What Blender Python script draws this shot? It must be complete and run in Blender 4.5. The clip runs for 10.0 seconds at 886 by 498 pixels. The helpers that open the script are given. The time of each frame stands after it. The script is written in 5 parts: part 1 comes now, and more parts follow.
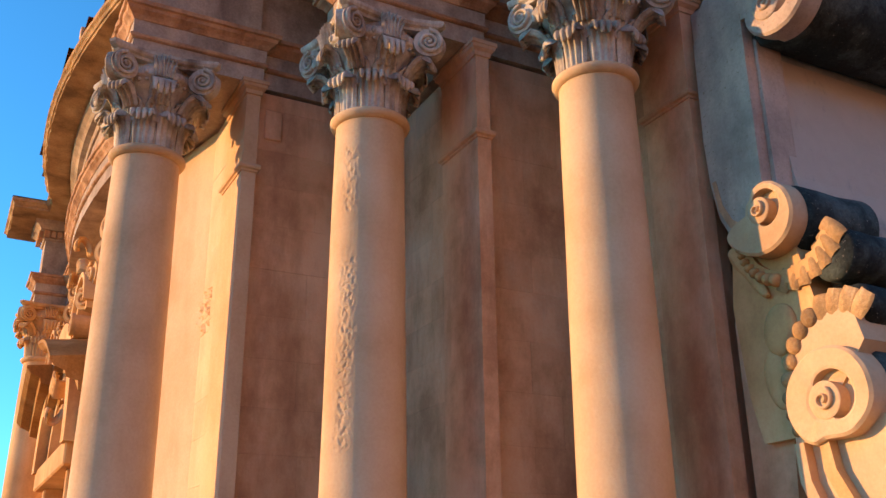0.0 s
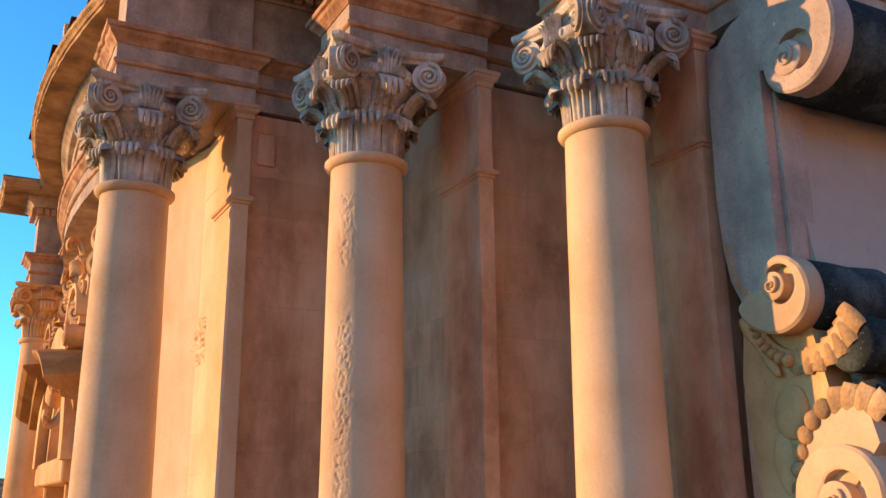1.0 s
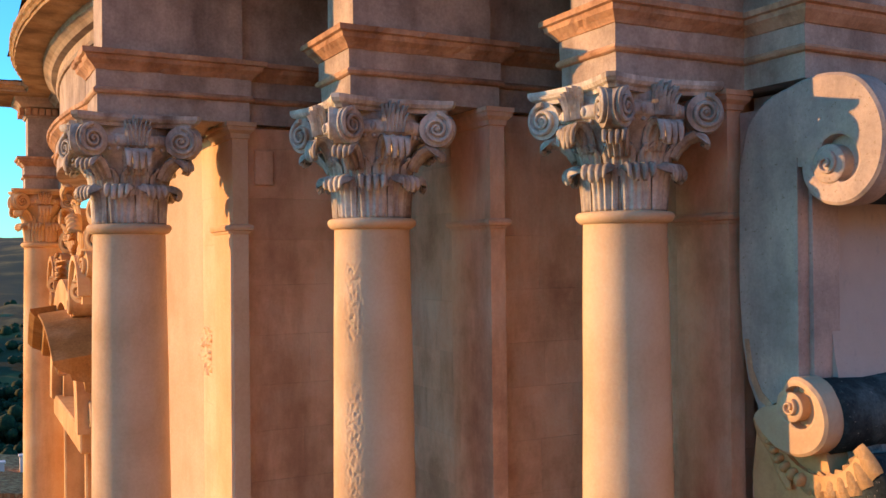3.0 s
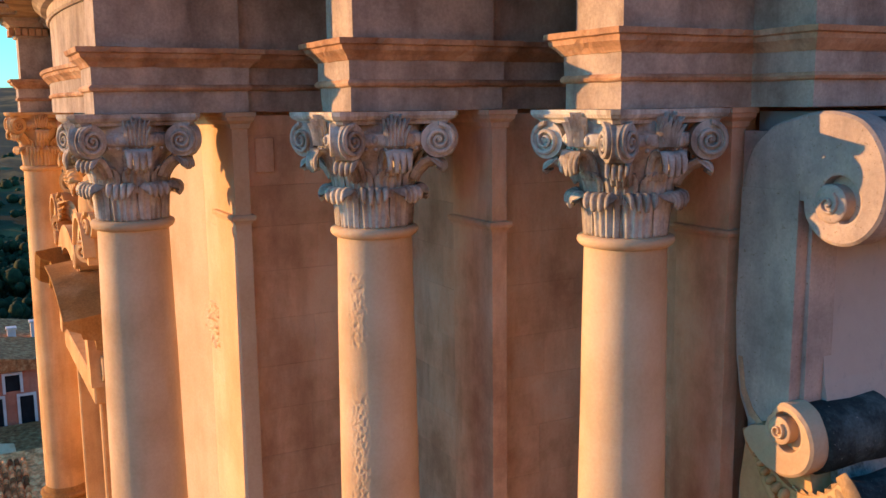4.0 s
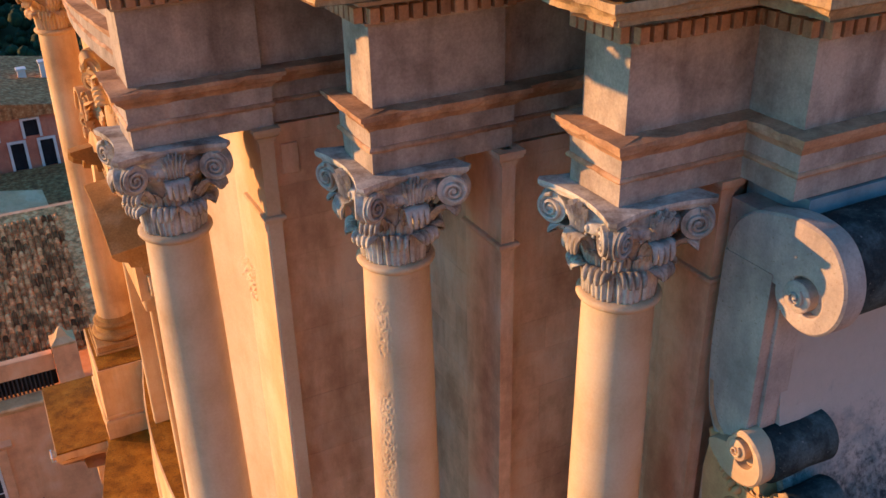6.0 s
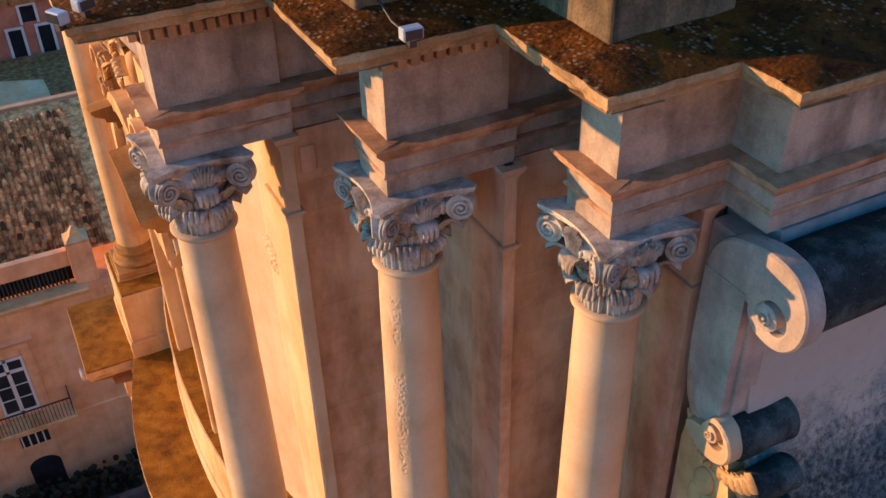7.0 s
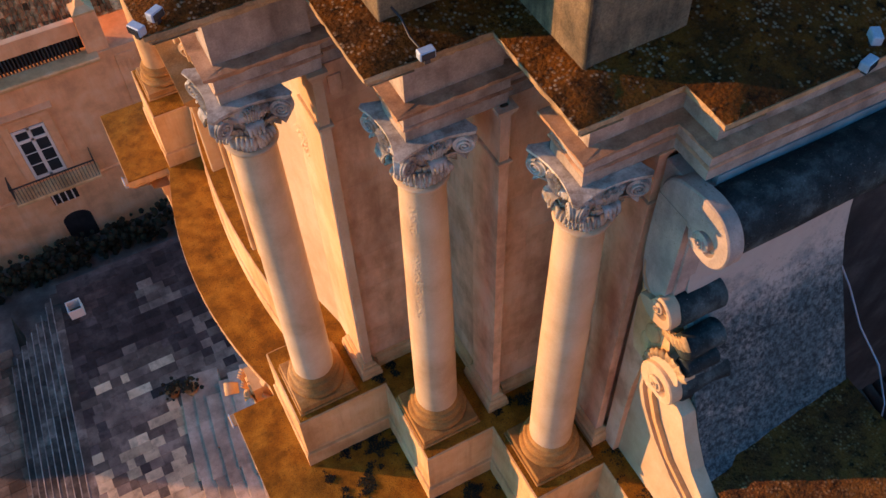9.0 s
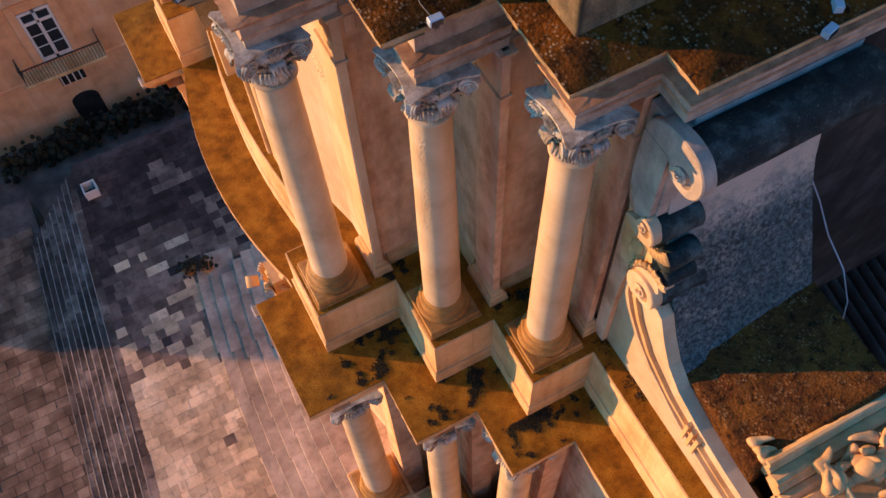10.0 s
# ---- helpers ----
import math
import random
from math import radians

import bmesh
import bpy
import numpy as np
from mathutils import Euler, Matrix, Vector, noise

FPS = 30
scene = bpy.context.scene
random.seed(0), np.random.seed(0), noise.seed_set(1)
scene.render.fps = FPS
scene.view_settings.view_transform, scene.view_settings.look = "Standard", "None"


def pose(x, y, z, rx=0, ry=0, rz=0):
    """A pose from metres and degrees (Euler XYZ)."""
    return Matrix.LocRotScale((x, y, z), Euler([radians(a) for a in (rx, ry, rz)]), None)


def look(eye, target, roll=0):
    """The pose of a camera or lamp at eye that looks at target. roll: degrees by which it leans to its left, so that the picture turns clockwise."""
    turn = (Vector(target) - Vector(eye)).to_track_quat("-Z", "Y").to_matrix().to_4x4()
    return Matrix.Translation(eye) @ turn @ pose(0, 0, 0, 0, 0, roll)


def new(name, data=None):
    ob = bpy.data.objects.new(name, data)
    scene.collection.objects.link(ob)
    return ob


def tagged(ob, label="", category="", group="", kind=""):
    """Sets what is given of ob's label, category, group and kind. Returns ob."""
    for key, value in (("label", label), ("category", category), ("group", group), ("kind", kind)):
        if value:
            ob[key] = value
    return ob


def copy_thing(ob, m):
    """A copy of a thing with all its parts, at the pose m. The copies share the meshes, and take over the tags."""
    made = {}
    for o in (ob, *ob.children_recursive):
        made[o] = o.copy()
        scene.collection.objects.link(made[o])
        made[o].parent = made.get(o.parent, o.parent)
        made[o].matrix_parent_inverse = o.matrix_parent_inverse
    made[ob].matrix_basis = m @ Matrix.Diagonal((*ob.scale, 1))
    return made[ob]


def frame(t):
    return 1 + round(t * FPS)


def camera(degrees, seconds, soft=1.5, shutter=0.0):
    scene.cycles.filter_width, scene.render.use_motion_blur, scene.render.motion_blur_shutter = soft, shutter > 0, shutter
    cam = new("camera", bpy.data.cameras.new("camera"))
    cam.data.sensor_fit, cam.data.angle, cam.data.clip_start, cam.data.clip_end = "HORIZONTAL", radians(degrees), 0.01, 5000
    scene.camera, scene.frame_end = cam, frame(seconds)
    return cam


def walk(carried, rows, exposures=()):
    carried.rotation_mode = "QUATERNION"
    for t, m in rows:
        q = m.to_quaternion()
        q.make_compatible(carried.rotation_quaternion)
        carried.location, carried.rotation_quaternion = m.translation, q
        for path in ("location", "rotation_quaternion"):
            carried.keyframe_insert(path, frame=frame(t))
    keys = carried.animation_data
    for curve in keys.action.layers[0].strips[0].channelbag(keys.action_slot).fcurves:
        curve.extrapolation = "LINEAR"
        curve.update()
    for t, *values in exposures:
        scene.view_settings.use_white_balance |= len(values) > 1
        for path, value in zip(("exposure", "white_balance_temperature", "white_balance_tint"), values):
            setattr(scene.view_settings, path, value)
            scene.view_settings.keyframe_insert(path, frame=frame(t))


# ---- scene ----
cam = camera(50.7, 10.0)
PATH = [
    (0, (0.610, 0.541, 19.565), (1.489, 2.196, 20.261), -0.6),
    (0.5, (0.606, 0.507, 20.122), (1.496, 2.188, 20.740), -0.6),
    (1, (0.607, 0.472, 20.753), (1.507, 2.180, 21.275), -0.5),
    (1.5, (0.583, 0.452, 21.370), (1.493, 2.187, 21.776), -0.6),
    (2, (0.568, 0.444, 21.993), (1.487, 2.198, 22.279), -0.6),
    (2.5, (0.555, 0.450, 22.624), (1.478, 2.217, 22.783), -0.6),
    (4, (0.547, 0.474, 24.522), (1.460, 2.227, 24.216), -0.7),
    (4.5, (0.556, 0.439, 25.191), (1.449, 2.167, 24.724), -0.7),
    (5, (0.548, 0.439, 25.923), (1.417, 2.128, 25.299), -0.7),
    (5.5, (0.539, 0.470, 26.654), (1.377, 2.112, 25.880), -1.0),
    (6, (0.546, 0.499, 27.484), (1.343, 2.087, 26.565), -1.3),
    (7.5, (0.471, 0.480, 29.821), (1.153, 1.855, 28.539), -1.6),
    (8, (0.462, 0.469, 30.628), (1.094, 1.748, 29.227), -1.9),
    (8.5, (0.445, 0.445, 31.322), (1.031, 1.638, 29.828), -2.1),
    (9, (0.421, 0.428, 32.201), (0.941, 1.508, 30.600), -2.6),
    (9.5, (0.401, 0.424, 33.026), (0.861, 1.396, 31.340), -3.0),
    (10, (0.379, 0.406, 33.770), (0.776, 1.269, 32.010), -3.6),
]
walk(cam, [(t, look(eye, target, roll)) for t, eye, target, roll in PATH])

# ---------- light ----------
SUN_FROM = Vector((-0.811, 0.584, 0.157)).normalized()
world = bpy.data.worlds.new("world")
scene.world = world
world.use_nodes = True
wn = world.node_tree.nodes
sky = wn.new("ShaderNodeTexSky")
sky.sky_type = "NISHITA"
sky.sun_disc = False
sky.sun_elevation = math.asin(SUN_FROM.z)
sky.sun_rotation = math.atan2(SUN_FROM.x, SUN_FROM.y)
sky.altitude = 300
sky.dust_density = 0.3
sky.ozone_density = 3.0
wn["Background"].inputs["Strength"].default_value = 0.124
tint = wn.new("ShaderNodeMix")
tint.data_type = "RGBA"
tint.blend_type = "MULTIPLY"
tint.inputs[0].default_value = 1.0
tint.inputs[7].default_value = (0.29, 0.74, 0.95, 1)
world.node_tree.links.new(sky.outputs[0], tint.inputs[6])
world.node_tree.links.new(tint.outputs[2], wn["Background"].inputs["Color"])
sun_data = bpy.data.lights.new("sun", "SUN")
sun_data.energy = 2.2
sun_data.angle = radians(0.6)
sun_data.color = (1.0, 0.478, 0.172)
sun = new("sun", sun_data)
sun.matrix_world = look(SUN_FROM * 60, (0, 0, 0))
scene.view_settings.exposure = 1.77


# ---------- materials ----------
def nodes_of(name):
    m = bpy.data.materials.new(name)
    m.use_nodes = True
    nt = m.node_tree
    return m, nt.nodes, nt.links, nt.nodes["Principled BSDF"]


def noise_node(n, l, coord, scale, detail=6, rough=0.6, stretch=None):
    t = n.new("ShaderNodeTexNoise")
    t.inputs["Scale"].default_value = scale
    t.inputs["Detail"].default_value = detail
    t.inputs["Roughness"].default_value = rough
    if stretch:
        mp = n.new("ShaderNodeMapping")
        mp.inputs["Scale"].default_value = stretch
        l.new(coord, mp.inputs["Vector"])
        coord = mp.outputs[0]
    l.new(coord, t.inputs["Vector"])
    return t.outputs["Fac"]


def ramp(n, l, fac, stops):
    r = n.new("ShaderNodeValToRGB")
    e = r.color_ramp.elements
    while len(e) < len(stops):
        e.new(0.5)
    for k, (p, c) in enumerate(stops):
        e[k].position = p
        e[k].color = (*c, 1) if len(c) == 3 else c
    l.new(fac, r.inputs[0])
    return r.outputs[0]


def mix(n, l, fac, a, b, mode="MIX"):
    m = n.new("ShaderNodeMix")
    m.data_type = "RGBA"
    m.blend_type = mode
    for sock, v in ((m.inputs[0], fac), (m.inputs[6], a), (m.inputs[7], b)):
        if isinstance(v, (int, float)):
            sock.default_value = v
        elif isinstance(v, tuple):
            sock.default_value = (*v, 1)
        else:
            l.new(v, sock)
    return m.outputs[2]


def scalar(v):
    return (v, v, v)


def bump(n, l, b, height, strength, dist):
    k = n.new("ShaderNodeBump")
    k.inputs["Strength"].default_value = strength
    k.inputs["Distance"].default_value = dist
    l.new(height, k.inputs["Height"])
    l.new(k.outputs[0], b.inputs["Normal"])


def weathered(name, base, pale, dark, stain=0.45, grain=0.5, rough=0.85, speck=None, tone=0.12, stain_scale=0.9, island=False, relief=0.012, speck_at=0.64, run=3.2, soot=None):
    """Weathered stone or plaster: large patches, vertical streaks, pits and grain; each piece a little lighter or darker."""
    m, n, l, b = nodes_of(name)
    geo = n.new("ShaderNodeNewGeometry").outputs["Position"]
    big = noise_node(n, l, geo, stain_scale, 5, 0.62)
    col = ramp(n, l, big, [(0.36, pale), (0.51, base), (0.68, tuple(0.5 * (x + y) for x, y in zip(base, dark)))])
    streak = ramp(n, l, noise_node(n, l, geo, 1.0, 6, 0.65, (run, run, 0.35)), [(0.48, scalar(0.0)), (0.72, scalar(1.0))])
    st = n.new("ShaderNodeMath")
    st.operation = "MULTIPLY"
    st.inputs[1].default_value = stain
    l.new(streak, st.inputs[0])
    col = mix(n, l, st.outputs[0], col, dark)
    if soot:
        crust = ramp(n, l, noise_node(n, l, geo, 0.9, 7, 0.68, (1.5, 1.5, 0.45)), [(0.50, scalar(0.0)), (0.72, scalar(0.4))])
        col = mix(n, l, crust, col, soot)
    fine = noise_node(n, l, geo, 38, 8, 0.7)
    col = mix(n, l, grain, col, ramp(n, l, fine, [(0.3, scalar(0.32)), (0.62, scalar(0.62))]), "OVERLAY")
    if speck:
        sp = ramp(n, l, noise_node(n, l, geo, 30, 5, 0.7), [(speck_at, scalar(0.0)), (speck_at + 0.05, scalar(1.0))])
        col = mix(n, l, sp, col, speck)
    if tone:
        rnd = n.new("ShaderNodeNewGeometry").outputs["Random Per Island"] if island else n.new("ShaderNodeObjectInfo").outputs["Random"]
        mr = n.new("ShaderNodeMapRange")
        mr.inputs["To Min"].default_value = 1 - tone
        mr.inputs["To Max"].default_value = 1 + tone * 0.6
        l.new(rnd, mr.inputs["Value"])
        col = mix(n, l, 1.0, col, mr.outputs[0], "MULTIPLY")
    l.new(col, b.inputs["Base Color"])
    b.inputs["Roughness"].default_value = rough
    if rough > 0.7:
        b.inputs["Specular IOR Level"].default_value = 0.12
    bump(n, l, b, fine, 0.35 if relief < 0.02 else 0.8, relief)
    return m


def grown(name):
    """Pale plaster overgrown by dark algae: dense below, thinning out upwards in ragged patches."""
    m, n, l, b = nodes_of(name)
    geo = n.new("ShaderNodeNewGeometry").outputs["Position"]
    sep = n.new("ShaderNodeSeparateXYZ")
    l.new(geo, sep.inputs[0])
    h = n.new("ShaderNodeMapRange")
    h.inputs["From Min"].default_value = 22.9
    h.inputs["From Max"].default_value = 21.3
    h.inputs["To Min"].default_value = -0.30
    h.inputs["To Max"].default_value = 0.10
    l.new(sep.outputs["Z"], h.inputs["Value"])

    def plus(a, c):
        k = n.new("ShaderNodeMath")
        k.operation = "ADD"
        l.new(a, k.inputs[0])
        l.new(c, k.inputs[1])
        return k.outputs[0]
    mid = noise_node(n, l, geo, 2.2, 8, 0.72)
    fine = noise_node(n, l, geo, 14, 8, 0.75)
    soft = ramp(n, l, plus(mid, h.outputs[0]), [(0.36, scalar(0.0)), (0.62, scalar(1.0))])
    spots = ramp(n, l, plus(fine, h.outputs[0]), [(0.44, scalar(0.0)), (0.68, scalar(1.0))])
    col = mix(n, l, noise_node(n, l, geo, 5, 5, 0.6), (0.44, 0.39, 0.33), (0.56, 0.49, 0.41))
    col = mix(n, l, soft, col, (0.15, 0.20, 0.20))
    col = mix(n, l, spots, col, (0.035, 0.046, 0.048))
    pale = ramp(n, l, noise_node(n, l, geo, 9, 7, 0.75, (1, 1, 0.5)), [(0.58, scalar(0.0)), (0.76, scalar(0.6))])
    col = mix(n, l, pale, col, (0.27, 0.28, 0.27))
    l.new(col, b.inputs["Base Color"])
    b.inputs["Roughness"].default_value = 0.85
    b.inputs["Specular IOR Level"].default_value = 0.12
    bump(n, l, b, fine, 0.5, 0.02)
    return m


STONE = weathered("limestone", (0.72, 0.45, 0.21), (0.79, 0.55, 0.29), (0.36, 0.18, 0.06), grain=0.3)
COLUMN = weathered("column_limestone", (0.63, 0.465, 0.29), (0.69, 0.54, 0.36), (0.40, 0.255, 0.13), stain=0.4, run=1.6, grain=0.22)
# Paler than WALL: sunlight on the middle bay is put into this colour.
SUNLIT_PALE = weathered("sunlit_pale_limestone", (0.64, 0.455, 0.285), (0.70, 0.53, 0.35), (0.45, 0.28, 0.14), stain=0.4, grain=0.25, tone=0.05, run=1.6)
WALL = weathered("wall_limestone", (0.82, 0.52, 0.32), (0.87, 0.62, 0.42), (0.36, 0.16, 0.08), stain=0.7, tone=0.09, grain=0.25, run=1.3, stain_scale=1.3, soot=(0.13, 0.055, 0.03))
# Plaster of the unseen blocks that throw sunlight back onto the front.
BOUNCE_PLASTER = weathered("bounce_plaster", (0.46, 0.29, 0.18), (0.52, 0.34, 0.22), (0.28, 0.17, 0.11), stain=0.35, tone=0)
FRIEZE = weathered("grey_limestone", (0.48, 0.40, 0.32), (0.60, 0.50, 0.40), (0.14, 0.10, 0.08), stain=0.7, stain_scale=2.2, run=1.8, soot=(0.085, 0.075, 0.07))
CARVED = weathered("carved_limestone", (0.52, 0.49, 0.42), (0.68, 0.65, 0.56), (0.10, 0.055, 0.03), stain=0.9, stain_scale=5.0)
MOULD = weathered("stained_moulding", (0.52, 0.31, 0.18), (0.66, 0.43, 0.27), (0.14, 0.07, 0.04), stain=0.7, stain_scale=2.0)
MOSS = weathered("lichen_stone", (0.36, 0.145, 0.012), (0.48, 0.215, 0.022), (0.07, 0.03, 0.004), stain=0.6, grain=0.9, speck=(0.07, 0.045, 0.02), tone=0, relief=0.09, stain_scale=2.2, speck_at=0.58)
LICHEN = weathered("lichen_plinth", (0.42, 0.215, 0.065), (0.54, 0.33, 0.14), (0.18, 0.09, 0.03), stain=0.6, grain=0.7)
def pebbled(name, moss, earth, dark, pale, size=26.0, share=0.5, tint=0.6):
    """Rough lime mortar full of gravel, with moss between: each stone its own tone, rounded relief."""
    m, n, l, b = nodes_of(name)
    geo = n.new("ShaderNodeNewGeometry").outputs["Position"]
    vo = n.new("ShaderNodeTexVoronoi")
    vo.inputs["Scale"].default_value = size
    l.new(geo, vo.inputs["Vector"])
    big = noise_node(n, l, geo, 1.7, 6, 0.65)
    mid = noise_node(n, l, geo, 7, 6, 0.7)
    fine = noise_node(n, l, geo, 60, 6, 0.7)
    col = mix(n, l, ramp(n, l, big, [(0.42, scalar(0.0)), (0.6, scalar(1.0))]), moss, earth)
    col = mix(n, l, ramp(n, l, mid, [(0.50, scalar(0.0)), (0.66, scalar(0.9))]), col, dark)
    grey = n.new("ShaderNodeSeparateColor")
    l.new(vo.outputs["Color"], grey.inputs[0])
    stones = ramp(n, l, grey.outputs[0], [(share, scalar(0.0)), (share + 0.12, scalar(tint)), (0.97, scalar(1.0))])
    gap = ramp(n, l, vo.outputs["Distance"], [(0.30, scalar(1.0)), (0.55, scalar(0.0))])
    k = n.new("ShaderNodeMath")
    k.operation = "MULTIPLY"
    l.new(stones, k.inputs[0])
    l.new(gap, k.inputs[1])
    k2 = n.new("ShaderNodeMath")
    k2.operation = "MULTIPLY"
    l.new(k.outputs[0], k2.inputs[0])
    l.new(ramp(n, l, noise_node(n, l, geo, 3.1, 5, 0.6), [(0.45, scalar(0.05)), (0.62, scalar(1.0))]), k2.inputs[1])
    col = mix(n, l, k2.outputs[0], col, pale)
    col = mix(n, l, 0.7, col, ramp(n, l, fine, [(0.3, scalar(0.25)), (0.66, scalar(0.68))]), "OVERLAY")
    l.new(col, b.inputs["Base Color"])
    b.inputs["Roughness"].default_value = 0.9
    b.inputs["Specular IOR Level"].default_value = 0.1
    hgt = mix(n, l, 0.5, vo.outputs["Distance"], fine)
    inv = n.new("ShaderNodeInvert")
    l.new(hgt, inv.inputs["Color"])
    bump(n, l, b, inv.outputs[0], 1.0, 0.10)
    return m


ROOF = pebbled("mossy_roof_mortar", (0.22, 0.075, 0.009), (0.085, 0.034, 0.007), (0.007, 0.004, 0.002), (0.50, 0.36, 0.22), 24.0, 0.55)
ATTIC = weathered("lichen_grown_attic", (0.26, 0.195, 0.115), (0.39, 0.29, 0.16), (0.03, 0.035, 0.03), stain=0.9, grain=0.9, tone=0, relief=0.05, stain_scale=2.5, speck=(0.10, 0.09, 0.06))
CORNICE = weathered("weathered_cornice_stone", (0.50, 0.33, 0.16), (0.62, 0.44, 0.24), (0.10, 0.07, 0.045), stain=0.5, grain=0.6, tone=0, relief=0.02, stain_scale=2.0)
WING_FACE = weathered("weathered_wing_stone", (0.47, 0.39, 0.325), (0.58, 0.48, 0.39), (0.17, 0.15, 0.13), stain=0.5, tone=0, grain=0.35, run=1.6, stain_scale=1.8, speck=(0.24, 0.19, 0.12), speck_at=0.62)
# Stained plaster; its blue-grey base carries the sky-lit shade of the wing side.
WING_SHADE = weathered("stained_shade_blue_plaster", (0.33, 0.38, 0.38), (0.44, 0.47, 0.45), (0.11, 0.14, 0.15), stain=0.6, tone=0, grain=0.2, run=1.3)
# Near-black base: the deep shade beside the wing is put into the plaster.
SHADE_WALL = weathered("shade_dark_nave_plaster", (0.035, 0.038, 0.04), (0.07, 0.072, 0.07), (0.012, 0.012, 0.012), stain=0.5, tone=0)
DARK_STONE = weathered("dark_stone", (0.030, 0.040, 0.040), (0.085, 0.11, 0.105), (0.010, 0.012, 0.012), stain=0.6, grain=1.0, tone=0, stain_scale=2.5, speck=(0.26, 0.25, 0.22))
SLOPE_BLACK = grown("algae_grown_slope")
FOOT = pebbled("mossy_wing_foot", (0.24, 0.095, 0.02), (0.13, 0.05, 0.016), (0.012, 0.007, 0.005), (0.42, 0.24, 0.11), 22.0, 0.45, 0.6)
# Tile colour darkened to hold the aisle roof's shade.
SHADE_TILE = weathered("shade_dark_roof_tile", (0.04, 0.03, 0.026), (0.07, 0.055, 0.045), (0.015, 0.012, 0.01), tone=0)
STEP = weathered("worn_step_stone", (0.13, 0.092, 0.07), (0.30, 0.22, 0.165), (0.03, 0.022, 0.018), stain=0.4, tone=0.45)
ENTRY = weathered("pale_step_stone", (0.50, 0.37, 0.26), (0.64, 0.49, 0.36), (0.16, 0.12, 0.09), stain=0.4, tone=0.25)
# Pale edge colour holds the sunlight that the rounded nosing catches.
NOSING = weathered("worn_sunlit_nosing", (0.36, 0.28, 0.22), (0.52, 0.42, 0.34), (0.16, 0.12, 0.10), stain=0.6, tone=0.3, stain_scale=2.0)
# Darker pavings: terrace shade is put into their colour, along with wear.
PAVE_MID = weathered("half_shaded_paving", (0.22, 0.15, 0.11), (0.34, 0.24, 0.17), (0.04, 0.03, 0.025), stain=0.5, tone=0.4, stain_scale=0.8)
PAVE_SHADED = weathered("worn_shaded_paving", (0.075, 0.05, 0.042), (0.13, 0.09, 0.075), (0.018, 0.012, 0.01), stain=0.6, tone=0.4, stain_scale=0.6)
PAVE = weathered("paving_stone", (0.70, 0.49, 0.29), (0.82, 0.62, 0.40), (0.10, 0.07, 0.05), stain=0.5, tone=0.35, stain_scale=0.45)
STREET = weathered("street_stone", (0.14, 0.11, 0.09), (0.22, 0.175, 0.14), (0.05, 0.04, 0.035), stain=0.3, tone=0)
WEED = weathered("dry_weed", (0.035, 0.03, 0.018), (0.06, 0.045, 0.02), (0.015, 0.012, 0.01), tone=0)
PLASTER = weathered("house_plaster", (0.82, 0.44, 0.22), (0.85, 0.52, 0.29), (0.48, 0.24, 0.12), stain=0.35, tone=0)
REDPLASTER = weathered("red_house_plaster", (0.55, 0.20, 0.12), (0.62, 0.26, 0.16), (0.25, 0.09, 0.06), stain=0.3, tone=0)
TILE = weathered("roof_tile", (0.66, 0.26, 0.09), (0.90, 0.48, 0.20), (0.06, 0.028, 0.016), stain=0.7, tone=0.85, stain_scale=3.5)
TILE_ISLAND = weathered("roof_tile_far", (0.66, 0.26, 0.09), (0.90, 0.48, 0.20), (0.06, 0.028, 0.016), stain=0.7, tone=0.85, stain_scale=3.5, island=True)
PAVE_ISLAND = weathered("square_paving", (0.20, 0.125, 0.08), (0.34, 0.23, 0.15), (0.04, 0.026, 0.02), stain=0.2, tone=0.45, island=True)
DARK = weathered("dark_opening", (0.02, 0.02, 0.022), (0.03, 0.03, 0.03), (0.01, 0.01, 0.01), tone=0)
IRON = weathered("iron", (0.03, 0.03, 0.035), (0.05, 0.05, 0.05), (0.02, 0.015, 0.01), rough=0.5, tone=0)
METAL = weathered("zinc_box", (0.36, 0.47, 0.56), (0.46, 0.56, 0.64), (0.25, 0.25, 0.25), rough=0.4, tone=0)
WHITE = weathered("white_paint", (0.72, 0.68, 0.62), (0.8, 0.76, 0.7), (0.5, 0.45, 0.4), stain=0.2, tone=0)
LEAF = weathered("foliage", (0.035, 0.055, 0.025), (0.07, 0.085, 0.03), (0.015, 0.024, 0.012), tone=0.3)
LAND = weathered("hillside", (0.10, 0.075, 0.028), (0.34, 0.20, 0.06), (0.02, 0.026, 0.016), stain_scale=0.03, tone=0)
GLASS = weathered("window_glass", (0.03, 0.035, 0.04), (0.04, 0.045, 0.05), (0.02, 0.02, 0.02), rough=0.08, grain=0, tone=0)


# ---------- mesh helpers ----------
def mesh_of(verts, faces, name="mesh", smooth=False):
    me = bpy.data.meshes.new(name)
    me.from_pydata([tuple(v) for v in verts], [], faces)
    me.update()
    bm = bmesh.new()
    bm.from_mesh(me)
    bmesh.ops.recalc_face_normals(bm, faces=bm.faces)
    for f in bm.faces:
        f.smooth = smooth
    bm.to_mesh(me)
    bm.free()
    return me


def thing(name, label="", category="", group="", kind="", at=(0, 0, 0)):
    ob = new(name)
    ob.location = at
    return tagged(ob, label, category, group, kind)


def part(name, mesh, material, parent=None, label="", m=None):
    ob = new(name, mesh)
    if mesh and not mesh.materials:
        mesh.materials.append(material)
    if parent:
        ob.parent = parent
    if m is not None:
        ob.matrix_basis = m
    if label:
        ob["label"] = label
    return ob


